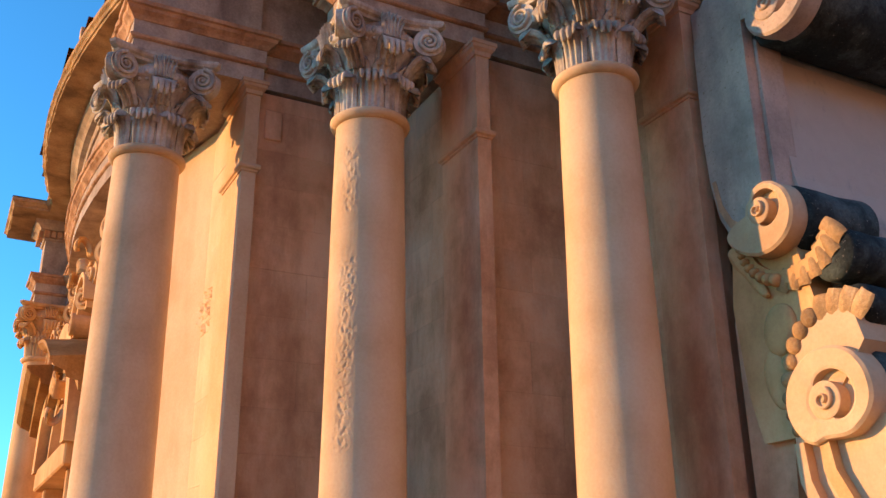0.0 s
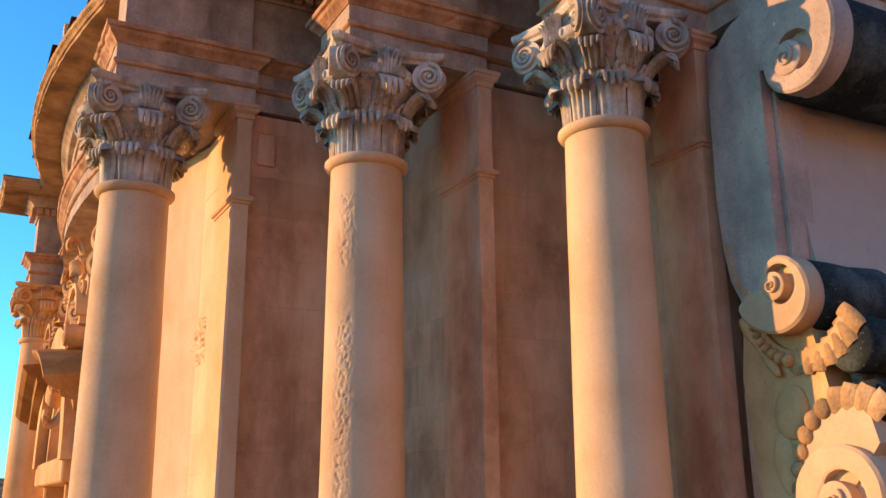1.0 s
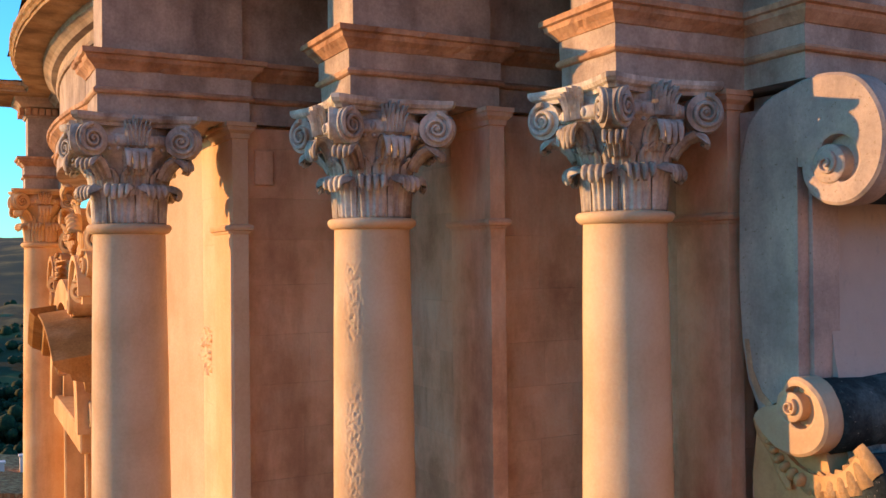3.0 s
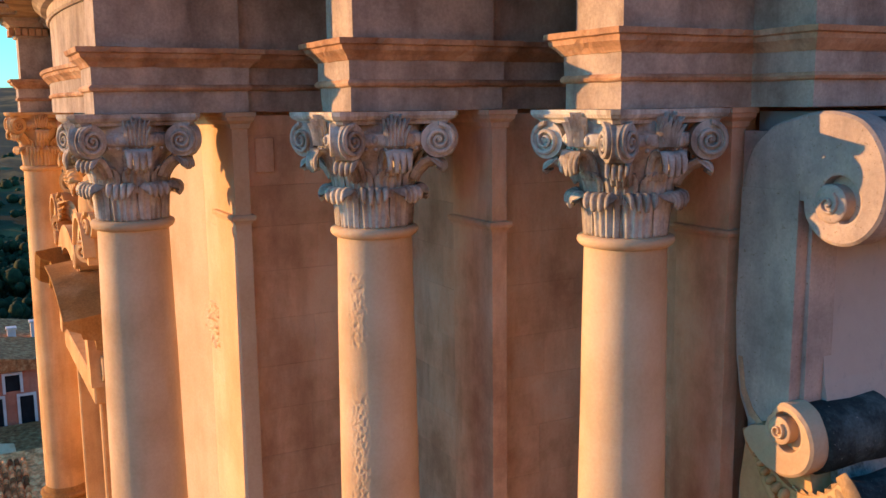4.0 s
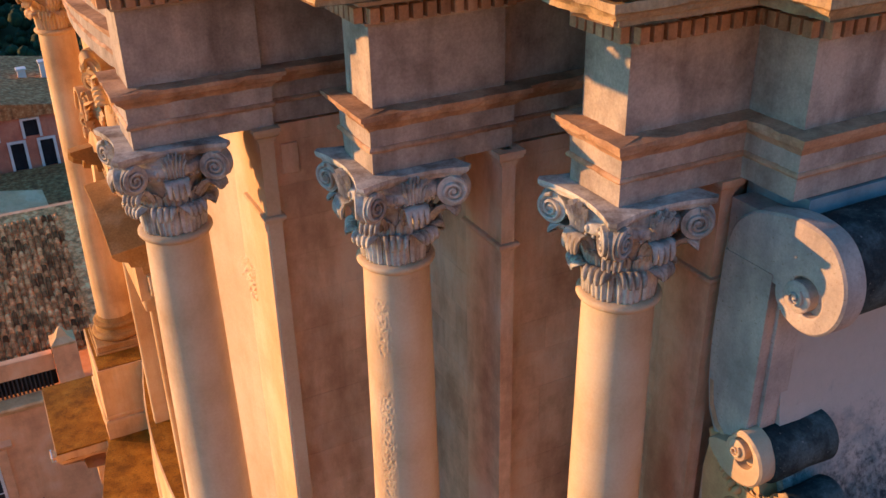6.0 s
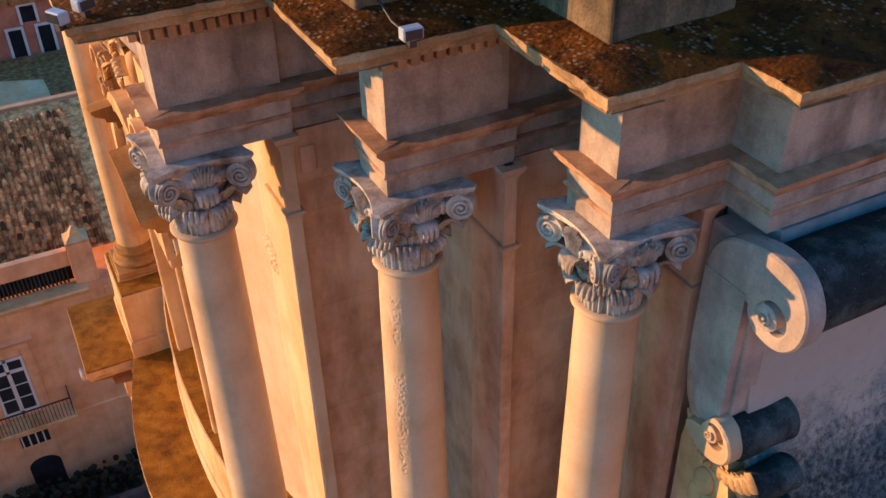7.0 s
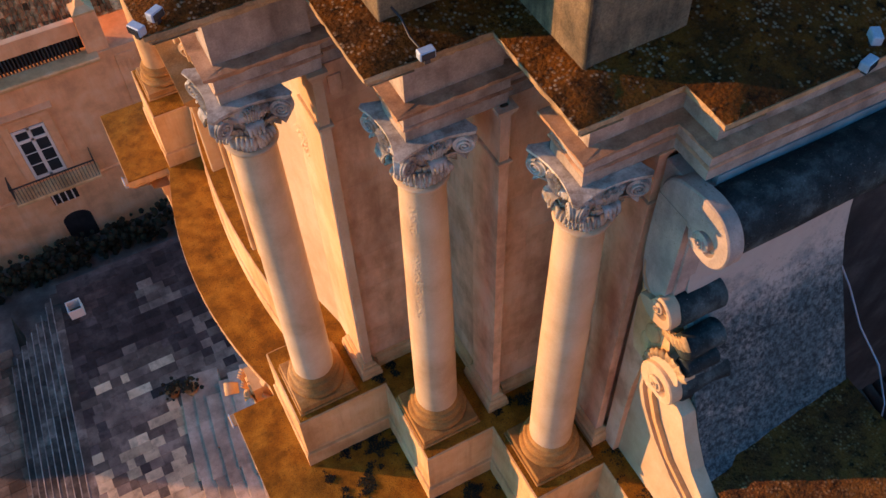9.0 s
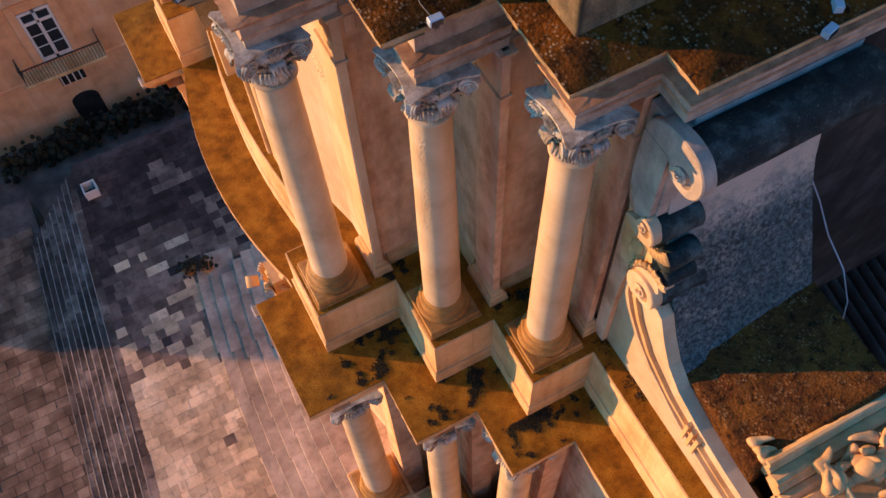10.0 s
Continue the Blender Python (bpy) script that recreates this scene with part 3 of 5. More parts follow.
def spiral_pieces(r, turns, rib, high, seg=26, inner=0.16, start=90, hand=1, power=0.8):
    """A raised spiral rib on the plane y = 0, standing out to -y: (verts, faces)."""
    v, f = [], []
    n = int(turns * seg)
    for i in range(n + 1):
        u = i / n
        a = radians(start) + hand * u * turns * 2 * math.pi
        rad = r * (1 - (1 - inner) * u ** power)
        w = rib * (1 - 0.55 * u)
        for o, d in ((0, 0.0), (0, -high * 0.8), (-w * 0.3, -high), (-w * 0.75, -high), (-w, -high * 0.75), (-w, 0.0)):
            v.append(((rad + o) * math.cos(a), d, (rad + o) * math.sin(a)))
    for i in range(n):
        for q in range(5):
            f.append((i * 6 + q, i * 6 + q + 1, i * 6 + 7 + q, i * 6 + 6 + q))
    f += [tuple(range(6)), tuple(n * 6 + q for q in range(6))]
    return v, f


def disc_pieces(r, back, seg=28):
    v = [(r * math.cos(2 * math.pi * s / seg), y, r * math.sin(2 * math.pi * s / seg)) for y in (0.0, back) for s in range(seg)]
    f = [tuple(range(seg)), tuple(range(seg, 2 * seg))] + [(s, (s + 1) % seg, seg + (s + 1) % seg, seg + s) for s in range(seg)]
    return v, f


def volute_data(hand):
    r = 0.143
    return joined([disc_pieces(r * 0.97, 0.10), spiral_pieces(r, 2.3, 0.036, 0.036, hand=hand), ball((0, -0.012, 0), 0.02)], False)


def abacus_data():
    def ring(half, dip):
        out = []
        for q in range(4):
            a0 = radians(-135 + 90 * q)
            c, s = math.cos(radians(90 * q)), math.sin(radians(90 * q))
            for i in range(10):
                u = -1 + 0.14 + (2 - 0.28) * i / 9
                x, y = u * half, -half + dip * (1 - u * u)
                out.append((x * c - y * s, x * s + y * c))
        return out
    levels = [(0.505, 0.125, 24.375), (0.515, 0.125, 24.40), (0.545, 0.125, 24.415), (0.56, 0.125, 24.44), (0.56, 0.125, 24.472)]
    verts, faces = [], []
    for h, d, z in levels:
        verts += [(x, y, z) for x, y in ring(h, d)]
    n = 40
    for k in range(len(levels) - 1):
        for i in range(n):
            j = (i + 1) % n
            faces.append((k * n + i, k * n + j, (k + 1) * n + j, (k + 1) * n + i))
    faces += [tuple(range(n)), tuple((len(levels) - 1) * n + i for i in range(n))]
    return mesh_of(verts, faces, "abacus", False)


LEAF1 = leaf_data([(0.300, 0), (0.304, 0.10), (0.310, 0.19), (0.320, 0.255), (0.350, 0.305), (0.392, 0.315), (0.424, 0.285), (0.422, 0.235), (0.404, 0.205)], 0.122, 4, 0.022, 0.030)
LEAF2 = leaf_data([(0.312, 0.24), (0.318, 0.32), (0.328, 0.39), (0.342, 0.435), (0.362, 0.455), (0.376, 0.448)], 0.124, 4, 0.024, 0.030)
LEAF3 = leaf_data([(0.35, 0.41), (0.365, 0.48), (0.390, 0.545), (0.425, 0.59), (0.470, 0.60), (0.502, 0.57), (0.508, 0.51), (0.490, 0.45)], 0.120, 4, 0.030, 0.040)
LEAF4 = leaf_data([(0.36, 0.37), (0.40, 0.44), (0.46, 0.50), (0.53, 0.53), (0.575, 0.515), (0.592, 0.475), (0.575, 0.445)], 0.095, 4, 0.026, 0.055)
VOL_L, VOL_R = volute_data(1), volute_data(-1)
ABACUS = abacus_data()
BELL = lathe_data([(0.285, 23.55), (0.29, 23.75), (0.298, 23.95), (0.325, 24.06), (0.37, 24.13), (0.405, 24.16), (0.405, 24.175), (0.425, 24.195), (0.435, 24.208), (0.456, 24.216), (0.460, 24.24), (0.458, 24.295), (0.440, 24.306), (0.41, 24.31), (0.40, 24.33), (0.40, 24.39)])
EGGS = joined([ball((0.450 * math.cos(a), 0.450 * math.sin(a), 24.258), 0.044, 8, 6, (0.60, 0.60, 0.90)) for a in [2 * math.pi * i / 26 for i in range(26)]])
BEADS = joined([ball((0.428 * math.cos(a), 0.428 * math.sin(a), 24.186), 0.019, 6, 4) for a in [2 * math.pi * i / 36 for i in range(36)]])


def tuft_data():
    """A fan of upright pointed blades between two volutes, in two layers."""
    pieces = []
    for layer, count, high, reach in ((0, 7, 0.246, 0.0), (1, 6, 0.205, 0.022)):
        for k in range(count):
            u = (k - (count - 1) / 2) / ((count - 1) / 2)
            top = high * (1 - 0.16 * u * u) - 0.018 * (k % 2)
            v, f = [], []
            for i in range(7):
                w = i / 6
                x = u * (0.072 + 0.036 * w * w)
                y = -(0.442 + reach + 0.008 * w + 0.026 * w ** 3)
                half = 0.019 * (0.75 + 0.7 * w) * (1 - max(0.0, w - 0.55) / 0.5)
                v += [(x - half, y + 0.008, w * top), (x, y - 0.016, w * top), (x + half, y + 0.008, w * top), (x, y + 0.035, w * top)]
            for i in range(6):
                for q in range(4):
                    p = (q + 1) % 4
                    f.append((i * 4 + q, i * 4 + p, i * 4 + 4 + p, i * 4 + 4 + q))
            f += [(0, 1, 2, 3), (24, 25, 26, 27)]
            pieces.append((v, f))
    return joined(pieces, False)


FLEURON = tuft_data()


def horn_data():
    """The solid between the two volutes of one corner."""
    bm = bmesh.new()
    for cx, cy, rot in ((0.37, -0.435, -22), (0.435, -0.37, 112)):
        m = pose(cx, cy, 24.250, 0, 0, rot)
        for s in range(20):
            a = 2 * math.pi * s / 20
            bm.verts.new(m @ Vector((0.112 * math.cos(a), 0.0, 0.112 * math.sin(a))))
    bmesh.ops.convex_hull(bm, input=bm.verts[:])
    for f in bm.faces:
        f.smooth = True
    me = bpy.data.meshes.new("horn")
    bm.to_mesh(me)
    bm.free()
    return me


HORN = horn_data()


def shaft_data(flaked):
    seg, rows = (220, 640) if flaked else (72, 90)
    verts, faces = [], []
    for i in range(rows + 1):
        u = i / rows
        z = 17.72 + u * (23.50 - 17.72)
        r = 0.357 - 0.052 * u ** 1.6
        for s in range(seg):
            a = 2 * math.pi * s / seg
            rr = r + 0.003 * noise.noise((math.cos(a) * 2, math.sin(a) * 2, z * 1.3))
            if flaked and 20.6 < z < 23.2:
                off = (math.degrees(a) - 216 + 180) % 360 - 180 + 6 * noise.noise((0, 3, z * 2.2))
                if abs(off) < 17:
                    edge = 1 - (off / 17) ** 2
                    k = noise.noise((a * 14, 0.5, z * 22)) + 0.9 * noise.noise((a * 40, 1.5, z * 55))
                    gate = noise.noise((7, 2, z * 1.5)) + 0.45 * noise.noise((1, 2, z * 5)) + 0.28
                    if gate > 0:
                        rr += min(1.0, gate * 4) * edge * (0.010 * k if k < 0 else 0.003 * k)
            verts.append((rr * math.cos(a), rr * math.sin(a), z))
    for i in range(rows):
        for s in range(seg):
            t = (s + 1) % seg
            faces.append((i * seg + s, i * seg + t, (i + 1) * seg + t, (i + 1) * seg + s))
    return mesh_of(verts, faces, "shaft", True)


BASE = [(0.46, 17.30), (0.495, 17.32), (0.515, 17.36), (0.515, 17.40), (0.495, 17.44), (0.455, 17.455), (0.435, 17.458), (0.435, 17.478), (0.40, 17.495), (0.385, 17.53), (0.40, 17.555),
        (0.43, 17.56), (0.43, 17.578), (0.452, 17.595), (0.458, 17.625), (0.44, 17.655), (0.40, 17.668), (0.385, 17.67), (0.385, 17.70), (0.367, 17.72), (0.357, 17.77)]


def make_column(flaked, label):
    col = thing("column", label, "column", "columns of the second order")
    part("plinth", box_data(-0.53, 0.53, -0.53, 0.53, 17.16, 17.30, 0.014), LICHEN, col, "lichen-stained plinth")
    part("plinth_foot", box_data(-0.565, 0.565, -0.565, 0.565, 17.108, 17.162, 0.012), LICHEN, col)
    part("base", lathe_data(BASE), LICHEN, col)
    part("shaft", shaft_data(flaked), COLUMN, col, "shaft with a flaking crust" if flaked else "")
    part("necking", lathe_data([(0.30, 23.47), (0.325, 23.475), (0.345, 23.49), (0.36, 23.515), (0.358, 23.54), (0.34, 23.555), (0.30, 23.56)]), COLUMN, col)
    cap = part("capital", BELL, CARVED, col, "carved composite capital")
    part("abacus", ABACUS, CARVED, cap)
    part("egg_band", EGGS, CARVED, cap)
    part("bead_ring", BEADS, CARVED, cap)
    z = 23.56
    for i in range(8):
        part("acanthus_leaf", LEAF1, CARVED, cap, m=pose(0, 0, z, 0, 0, 45 * i + 22.5))
        part("acanthus_leaf", LEAF2, CARVED, cap, m=pose(0, 0, z, 0, 0, 45 * i))
    for i in range(4):
        part("acanthus_leaf", LEAF3, CARVED, cap, m=pose(0, 0, z, 0, 0, 90 * i))
        part("acanthus_leaf", LEAF4, CARVED, cap, m=pose(0, 0, z, 0, 0, 90 * i + 45))
        turn = pose(0, 0, 0, 0, 0, 90 * i)
        part("fleuron", FLEURON, CARVED, cap, m=turn @ pose(0, 0, 24.212))
        part("volute_horn", HORN, CARVED, cap, m=turn)
        part("volute", VOL_R, CARVED, cap, m=turn @ pose(0.362, -0.465, 24.250, 0, 0, -22))
        part("volute", VOL_L, CARVED, cap, m=turn @ pose(-0.362, -0.465, 24.250, 0, 0, 22))
    return col


STONE_LEAVES = [LEAF1.copy(), LEAF2.copy(), LEAF3.copy()]
first = make_column(False, "round limestone column with a carved composite capital")
first.location = (*C1, 0)
copy_thing(first, pose(*C3, 0))
far = copy_thing(first, pose(C1[0], 2 * MID - C1[1], 0))
far["label"] = "round limestone column with a carved composite capital, bounced sunlight in its golden colour"
# Golden copies: light bounced from the sunlit bay is put into the colour.
golden = {}
for piece in far.children_recursive:
    if piece.data and piece.data.materials[0] in (CARVED, COLUMN):
        if piece.data.name not in golden:
            twin = piece.data.copy()
            twin.materials[0] = STONE
            golden[piece.data.name] = twin
        piece.data = golden[piece.data.name]
second = make_column(True, "round limestone column with a flaking strip down its shaft")
second.location = (*C2, 0)

# ---------- volute wing beside the upper tier ----------
wing = thing("buttress_wing", "stained stone volute buttress beside the upper tier", "buttress", kind="structure")
BACK = [(1.95, 18.93), (2.4, 18.98), (2.9, 19.08), (3.4, 19.28), (3.75, 19.6), (3.97, 20.0), (4.2, 20.5), (4.45, 21.0), (4.7, 21.5), (4.88, 22.0), (4.99, 22.5), (5.05, 23.0), (5.08, 23.6), (5.08, 24.44)]
part("wing_body", extrude_x([(5.74, 24.44), (5.74, 17.11), (1.95, 17.11)] + BACK, 6.03, 8.6), WING_SHADE, wing)
def tilted_roof():
    """Foot of the wing: a rough, nearly level bed behind the front band."""
    xs = [5.975, 6.1, 6.25, 6.38, 6.5] + [6.5 + 0.1 * i for i in range(1, 22)] + [8.64]
    ys = [0.85 + 0.1 * i for i in range(31)]
    verts, faces = [], []
    for x in xs:
        for y in ys:
            zf = 18.95
            for (y0, z0), (y1, z1) in zip(BACK, BACK[1:]):
                if y0 <= y <= y1:
                    zf = z0 + (z1 - z0) * (y - y0) / (y1 - y0)
            zb = 19.52 + 0.09 * (x - 6.5) + 0.025 * noise.noise((x * 3, y * 3, 1)) + 0.02 * noise.noise((x * 9, y * 9, 1))
            if y < 1.72:
                zb = 18.4 if x > 6.15 else 18.86
            verts.append((x, y, max(zb, zf - 0.1 if y > 1.72 else 0) - (0.06 if x < 6.4 else 0)))
    k = len(ys)
    for i in range(len(xs) - 1):
        for j in range(k - 1):
            faces.append((i * k + j, i * k + k + j, i * k + k + j + 1, i * k + j + 1))
    n = len(verts)
    rim = [i * k for i in range(len(xs))] + [(len(xs) - 1) * k + j for j in range(1, k)] + [i * k + k - 1 for i in range(len(xs) - 2, -1, -1)] + [j for j in range(k - 2, 0, -1)]
    verts += [(verts[q][0], verts[q][1], 18.3) for q in rim]
    for q in range(len(rim)):
        r = (q + 1) % len(rim)
        faces.append((rim[q], rim[r], n + r, n + q))
    return mesh_of(verts, faces, "foot", True)


part("wing_roof", tilted_roof(), FOOT, wing, "mossy foot of the wing")
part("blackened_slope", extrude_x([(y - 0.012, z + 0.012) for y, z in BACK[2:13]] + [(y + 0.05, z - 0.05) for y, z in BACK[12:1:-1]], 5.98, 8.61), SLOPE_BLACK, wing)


def smooth_at(stops, a):
    """Value at a on a smooth curve through (a, value) stops in rising order."""
    slopes = [(v1 - v0) / (a1 - a0) for (a0, v0), (a1, v1) in zip(stops, stops[1:])]
    bends = [slopes[0]] + [2 * p * q / (p + q) if p * q > 0 else 0.0 for p, q in zip(slopes, slopes[1:])] + [slopes[-1]]
    for k, ((a0, v0), (a1, v1)) in enumerate(zip(stops, stops[1:])):
        if a <= a1:
            h = a1 - a0
            u = max(0.0, min(1.0, (a - a0) / h))
            w = 1 - u
            return v0 * w * w * (1 + 2 * u) + v1 * u * u * (3 - 2 * u) + h * u * w * (bends[k] * w - bends[k + 1] * u)
    return stops[-1][1]


def scroll_data(reach, eye, cut, depth, thick, bulge, steps=120):
    """A flat scroll face with a deep comma-shaped cut round its eye. reach: (degrees, radius) of the rim; cut: (first, last degree, widest, at)."""
    c0, c1, wide, at = cut
    rows = []
    for i in range(steps):
        a = -180 + 360 * i / steps
        R = smooth_at(reach, a)
        w = 0.0
        if c0 < a < c1:
            u = (a - c0) / (at - c0) if a < at else (c1 - a) / (c1 - at)
            w = wide * math.sin(u * math.pi / 2) ** 0.8
        lip = 0.008 * noise.noise((math.cos(radians(a)) * 3, math.sin(radians(a)) * 3, R))
        d = depth if w > 0.012 else 0.0
        ro = min(eye + max(w, 0.004), R - 0.03) if w > 0.012 else eye + 0.004
        line = [(eye * 0.35, -bulge), (eye * 0.7, -bulge * 0.85), (eye * 0.93, -bulge * 0.5), (eye, -bulge * 0.25), (eye + 0.001, d), (ro, d), (ro + 0.002, lip * 0.5),
                (ro + 0.02, -0.006 + lip * 0.5), (max(ro + 0.022, R - 0.02), -0.006 + lip), (R + lip * 0.4, 0.014), (R + lip * 0.4, thick)]
        rows.append([(r * math.cos(radians(a)), y, r * math.sin(radians(a))) for r, y in line])
    k = len(rows[0])
    verts = [p for row in rows for p in row] + [(0, -bulge, 0)]
    faces = []
    for i in range(steps):
        j = (i + 1) % steps
        faces.append((len(verts) - 1, j * k, i * k))
        faces += [(i * k + q, j * k + q, j * k + q + 1, i * k + q + 1) for q in range(k - 1)]
    return mesh_of(verts, faces, "scroll", False)


def scroll(y, z, reach, eye, cut, mat, depth=0.12, thick=0.14, bulge=0.05, x=5.70, twist=0):
    part("scroll", scroll_data(reach, eye, cut, depth, thick, bulge), mat, wing, "", pose(x, y, z, 0, 0, -90))
    if twist:
        part("scroll_eye", joined([spiral_pieces(eye * 0.72, 1.4, eye * 0.2, 0.03, 20, 0.25, 60, twist)], False), mat, wing, "", pose(x - bulge * 0.7, y, z, 0, 0, -90))


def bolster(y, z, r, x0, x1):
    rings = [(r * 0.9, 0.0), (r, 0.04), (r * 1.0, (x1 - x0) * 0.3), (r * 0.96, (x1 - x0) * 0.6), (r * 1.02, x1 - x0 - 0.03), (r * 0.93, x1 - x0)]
    part("bolster", lathe_data(rings, 40), DARK_STONE, wing, "dark bolster", pose(x0, y, z, 0, 90, 0))


# the great top scroll and the band that runs into it
scroll(4.77, 23.835, [(-180, 0.235), (-135, 0.245), (-90, 0.27), (-45, 0.33), (0, 0.405), (45, 0.52), (70, 0.59), (90, 0.61), (118, 0.65), (140, 0.75), (160, 0.80), (176, 0.80), (180, 0.235)], 0.13, (-62, 120, 0.10, 15), WING_FACE, 0.08, 0.2, 0.03, twist=-1)
bolster(4.80, 23.99, 0.415, 5.80, 8.7)
part("scroll_band", extrude_x([(5.56, 23.9), (5.03, 23.9), (5.03, 23.6), (5.04, 22.4), (5.05, 22.3), (5.18, 22.22), (5.40, 22.12), (5.50, 22.32), (5.55, 22.6), (5.575, 23.0)], 5.69, 5.84), WING_FACE, wing)
part("band_back", extrude_x([(5.66, 24.30), (5.0, 24.30), (5.0, 21.9), (5.12, 21.82), (5.32, 21.9), (5.48, 22.12), (5.6, 22.35), (5.66, 22.7)], 5.80, 6.06), WING_FACE, wing)
# Nearly flush strip in place of a groove; its darker colour paints the groove's shade.
part("band_fillet", extrude_x([(5.53, 22.62), (5.49, 22.62), (5.45, 22.40), (5.37, 22.25), (5.22, 22.13), (5.22, 22.09), (5.40, 22.19), (5.49, 22.36)], 5.685, 5.72), MOULD, wing)

# the middle scroll with its tail
scroll(5.045, 22.19, [(-180, 0.115), (-170, 0.30), (-160, 0.37), (-130, 0.345), (-90, 0.335), (-45, 0.335), (0, 0.285), (45, 0.235), (90, 0.205), (130, 0.14), (180, 0.115)], 0.10, (-95, 120, 0.09, -8), COLUMN, 0.08, 0.18, 0.015, 5.62, -1)
bolster(4.965, 22.12, 0.258, 5.78, 6.5)

# beads that swell into curling lobes, and the bolster on which they curl
part("bead_bed", extrude_x(arc(4.95, 22.10, 0.47, -8, -150, 30) + arc(4.95, 22.10, 0.37, -150, -8, 30), 5.74, 5.82), STONE, wing)
for k in range(8):
    u = k / 7
    a = radians(-12 - 62 * u ** 1.1)
    r = 0.022 + 0.018 * u
    part("bead", joined([ball((0, 0, 0), 1.0, 12, 8, (0.045 + 0.02 * u, r, r * 1.3))]), STONE, wing,
         m=pose(5.735, 4.95 + 0.44 * math.cos(a), 22.10 + 0.44 * math.sin(a), math.degrees(a) - 90, 0, 0))


def lobe_data(w, ln, high):
    """A plump lobe of a shell border: a rounded ridge with a hollow down one side, thicker at its outer end."""
    v, f = [], []
    rows, cols = 12, 10
    for i in range(rows + 1):
        u = i / rows
        fat = math.sin(math.pi * min(1.0, 0.08 + 0.84 * u)) ** 0.6 * (0.75 + 0.35 * u)
        for j in range(cols + 1):
            q = -1 + 2 * j / cols
            h = high * fat * (max(0.0, 1 - abs(q) ** 2.4) ** 0.7 - 0.22 * math.exp(-((q - 0.45) / 0.2) ** 2))
            v.append((q * w * (0.6 + 0.4 * fat), -h, (u - 0.5) * ln))
    for i in range(rows):
        for j in range(cols):
            a = i * (cols + 1) + j
            f.append((a, a + 1, a + cols + 2, a + cols + 1))
    return mesh_of(v, f, "lobe", True)


for k in range(7):
    u = k / 6
    a = -80 - 72 * u
    ln = 0.15 + 0.05 * u
    rr = 0.440 + 0.005 * u
    part("lobe", lobe_data(0.062 + 0.008 * u, ln + 0.02, 0.030 + 0.012 * u), CORNICE, wing,
         m=pose(5.765, 4.95 + rr * math.cos(radians(a)), 22.10 + rr * math.sin(radians(a)), a - 90 + 20, 0, 0) @ pose(0, 0, 0, 0, 0, -90))
bolster(4.60, 21.73, 0.19, 5.76, 6.35)

# the lowest scroll with its border of lobes
scroll(4.715, 20.735, [(-180, 0.335), (-120, 0.31), (-100, 0.25), (-90, 0.245), (-45, 0.30), (0, 0.36), (45, 0.37), (90, 0.35), (135, 0.335), (180, 0.335)], 0.125, (-70, 130, 0.105, 10), COLUMN, 0.09, 0.20, 0.015, 5.62, -1)
bolster(4.66, 20.76, 0.34, 5.80, 6.6)
part("border_plate", extrude_x([(5.06, 20.5), (5.03, 20.9), (4.95, 21.12), (4.8, 21.28), (4.55, 21.34), (4.44, 21.24), (4.40, 21.08), (4.55, 20.9), (4.9, 20.5)], 5.69, 5.98), COLUMN, wing)
for k in range(12):
    u = k / 11
    a = radians(-24 + 142 * u ** 1.05)
    py, pz = 4.60 + 0.46 * math.cos(a), 20.82 + 0.555 * math.sin(a)
    turn = math.degrees(math.atan2(0.57 * math.sin(a) / 0.57, math.cos(a)))
    if k < 8:
        r = 0.038 + 0.022 * u
        part("gadroon", joined([ball((0, 0, 0), 1.0, 12, 8, (0.035 + 0.015 * u, 0.060 + 0.02 * u, r * 1.30))]), CORNICE, wing, m=pose(5.695, py, pz, turn, 0, 0))
    else:
        part("lobe", lobe_data(0.072, 0.17 + 0.02 * u, 0.036), CORNICE, wing, m=pose(5.705, py, pz, turn - 90 + 15, 0, 0) @ pose(0, 0, 0, 0, 0, -90))
bolster(4.50, 21.34, 0.15, 5.78, 6.3)

# the long foot of the scroll, swept down to the ledge
part("lower_band", extrude_x([(4.42, 20.62), (4.2, 20.5), (3.97, 20.02), (3.72, 19.62), (3.35, 19.32), (2.7, 19.10), (1.95, 18.98), (0.7, 18.92), (0.7, 18.3), (1.95, 18.35), (2.5, 18.42), (3.2, 18.62), (4.0, 18.98),
     (4.5, 19.38), (4.88, 19.9), (5.03, 20.3), (5.05, 20.62), (4.9, 20.7), (4.6, 20.66)], 5.74, 5.97), COLUMN, wing)
part("band_fillet", extrude_x([(4.84, 20.56), (4.78, 20.56), (4.74, 20.3), (4.52, 19.88), (4.1, 19.4), (3.4, 19.02), (2.6, 18.82), (1.95, 18.74), (0.7, 18.68), (0.7, 18.62), (1.95, 18.68), (2.65, 18.76), (3.45, 18.94),
     (4.18, 19.33), (4.61, 19.84), (4.84, 20.3)], 5.66, 5.80), STONE, wing)
part("band_fillet", extrude_x([(5.05, 20.5), (4.97, 20.5), (4.95, 20.25), (4.8, 19.9), (4.44, 19.44), (3.95, 19.06), (3.18, 18.72), (2.5, 18.52), (1.95, 18.45), (0.7, 18.40), (0.7, 18.30), (1.95, 18.35), (2.5, 18.42), (3.2, 18.62), (4.0, 18.96),
     (4.5, 19.36), (4.88, 19.86), (5.04, 20.24)], 5.66, 5.80), COLUMN, wing)
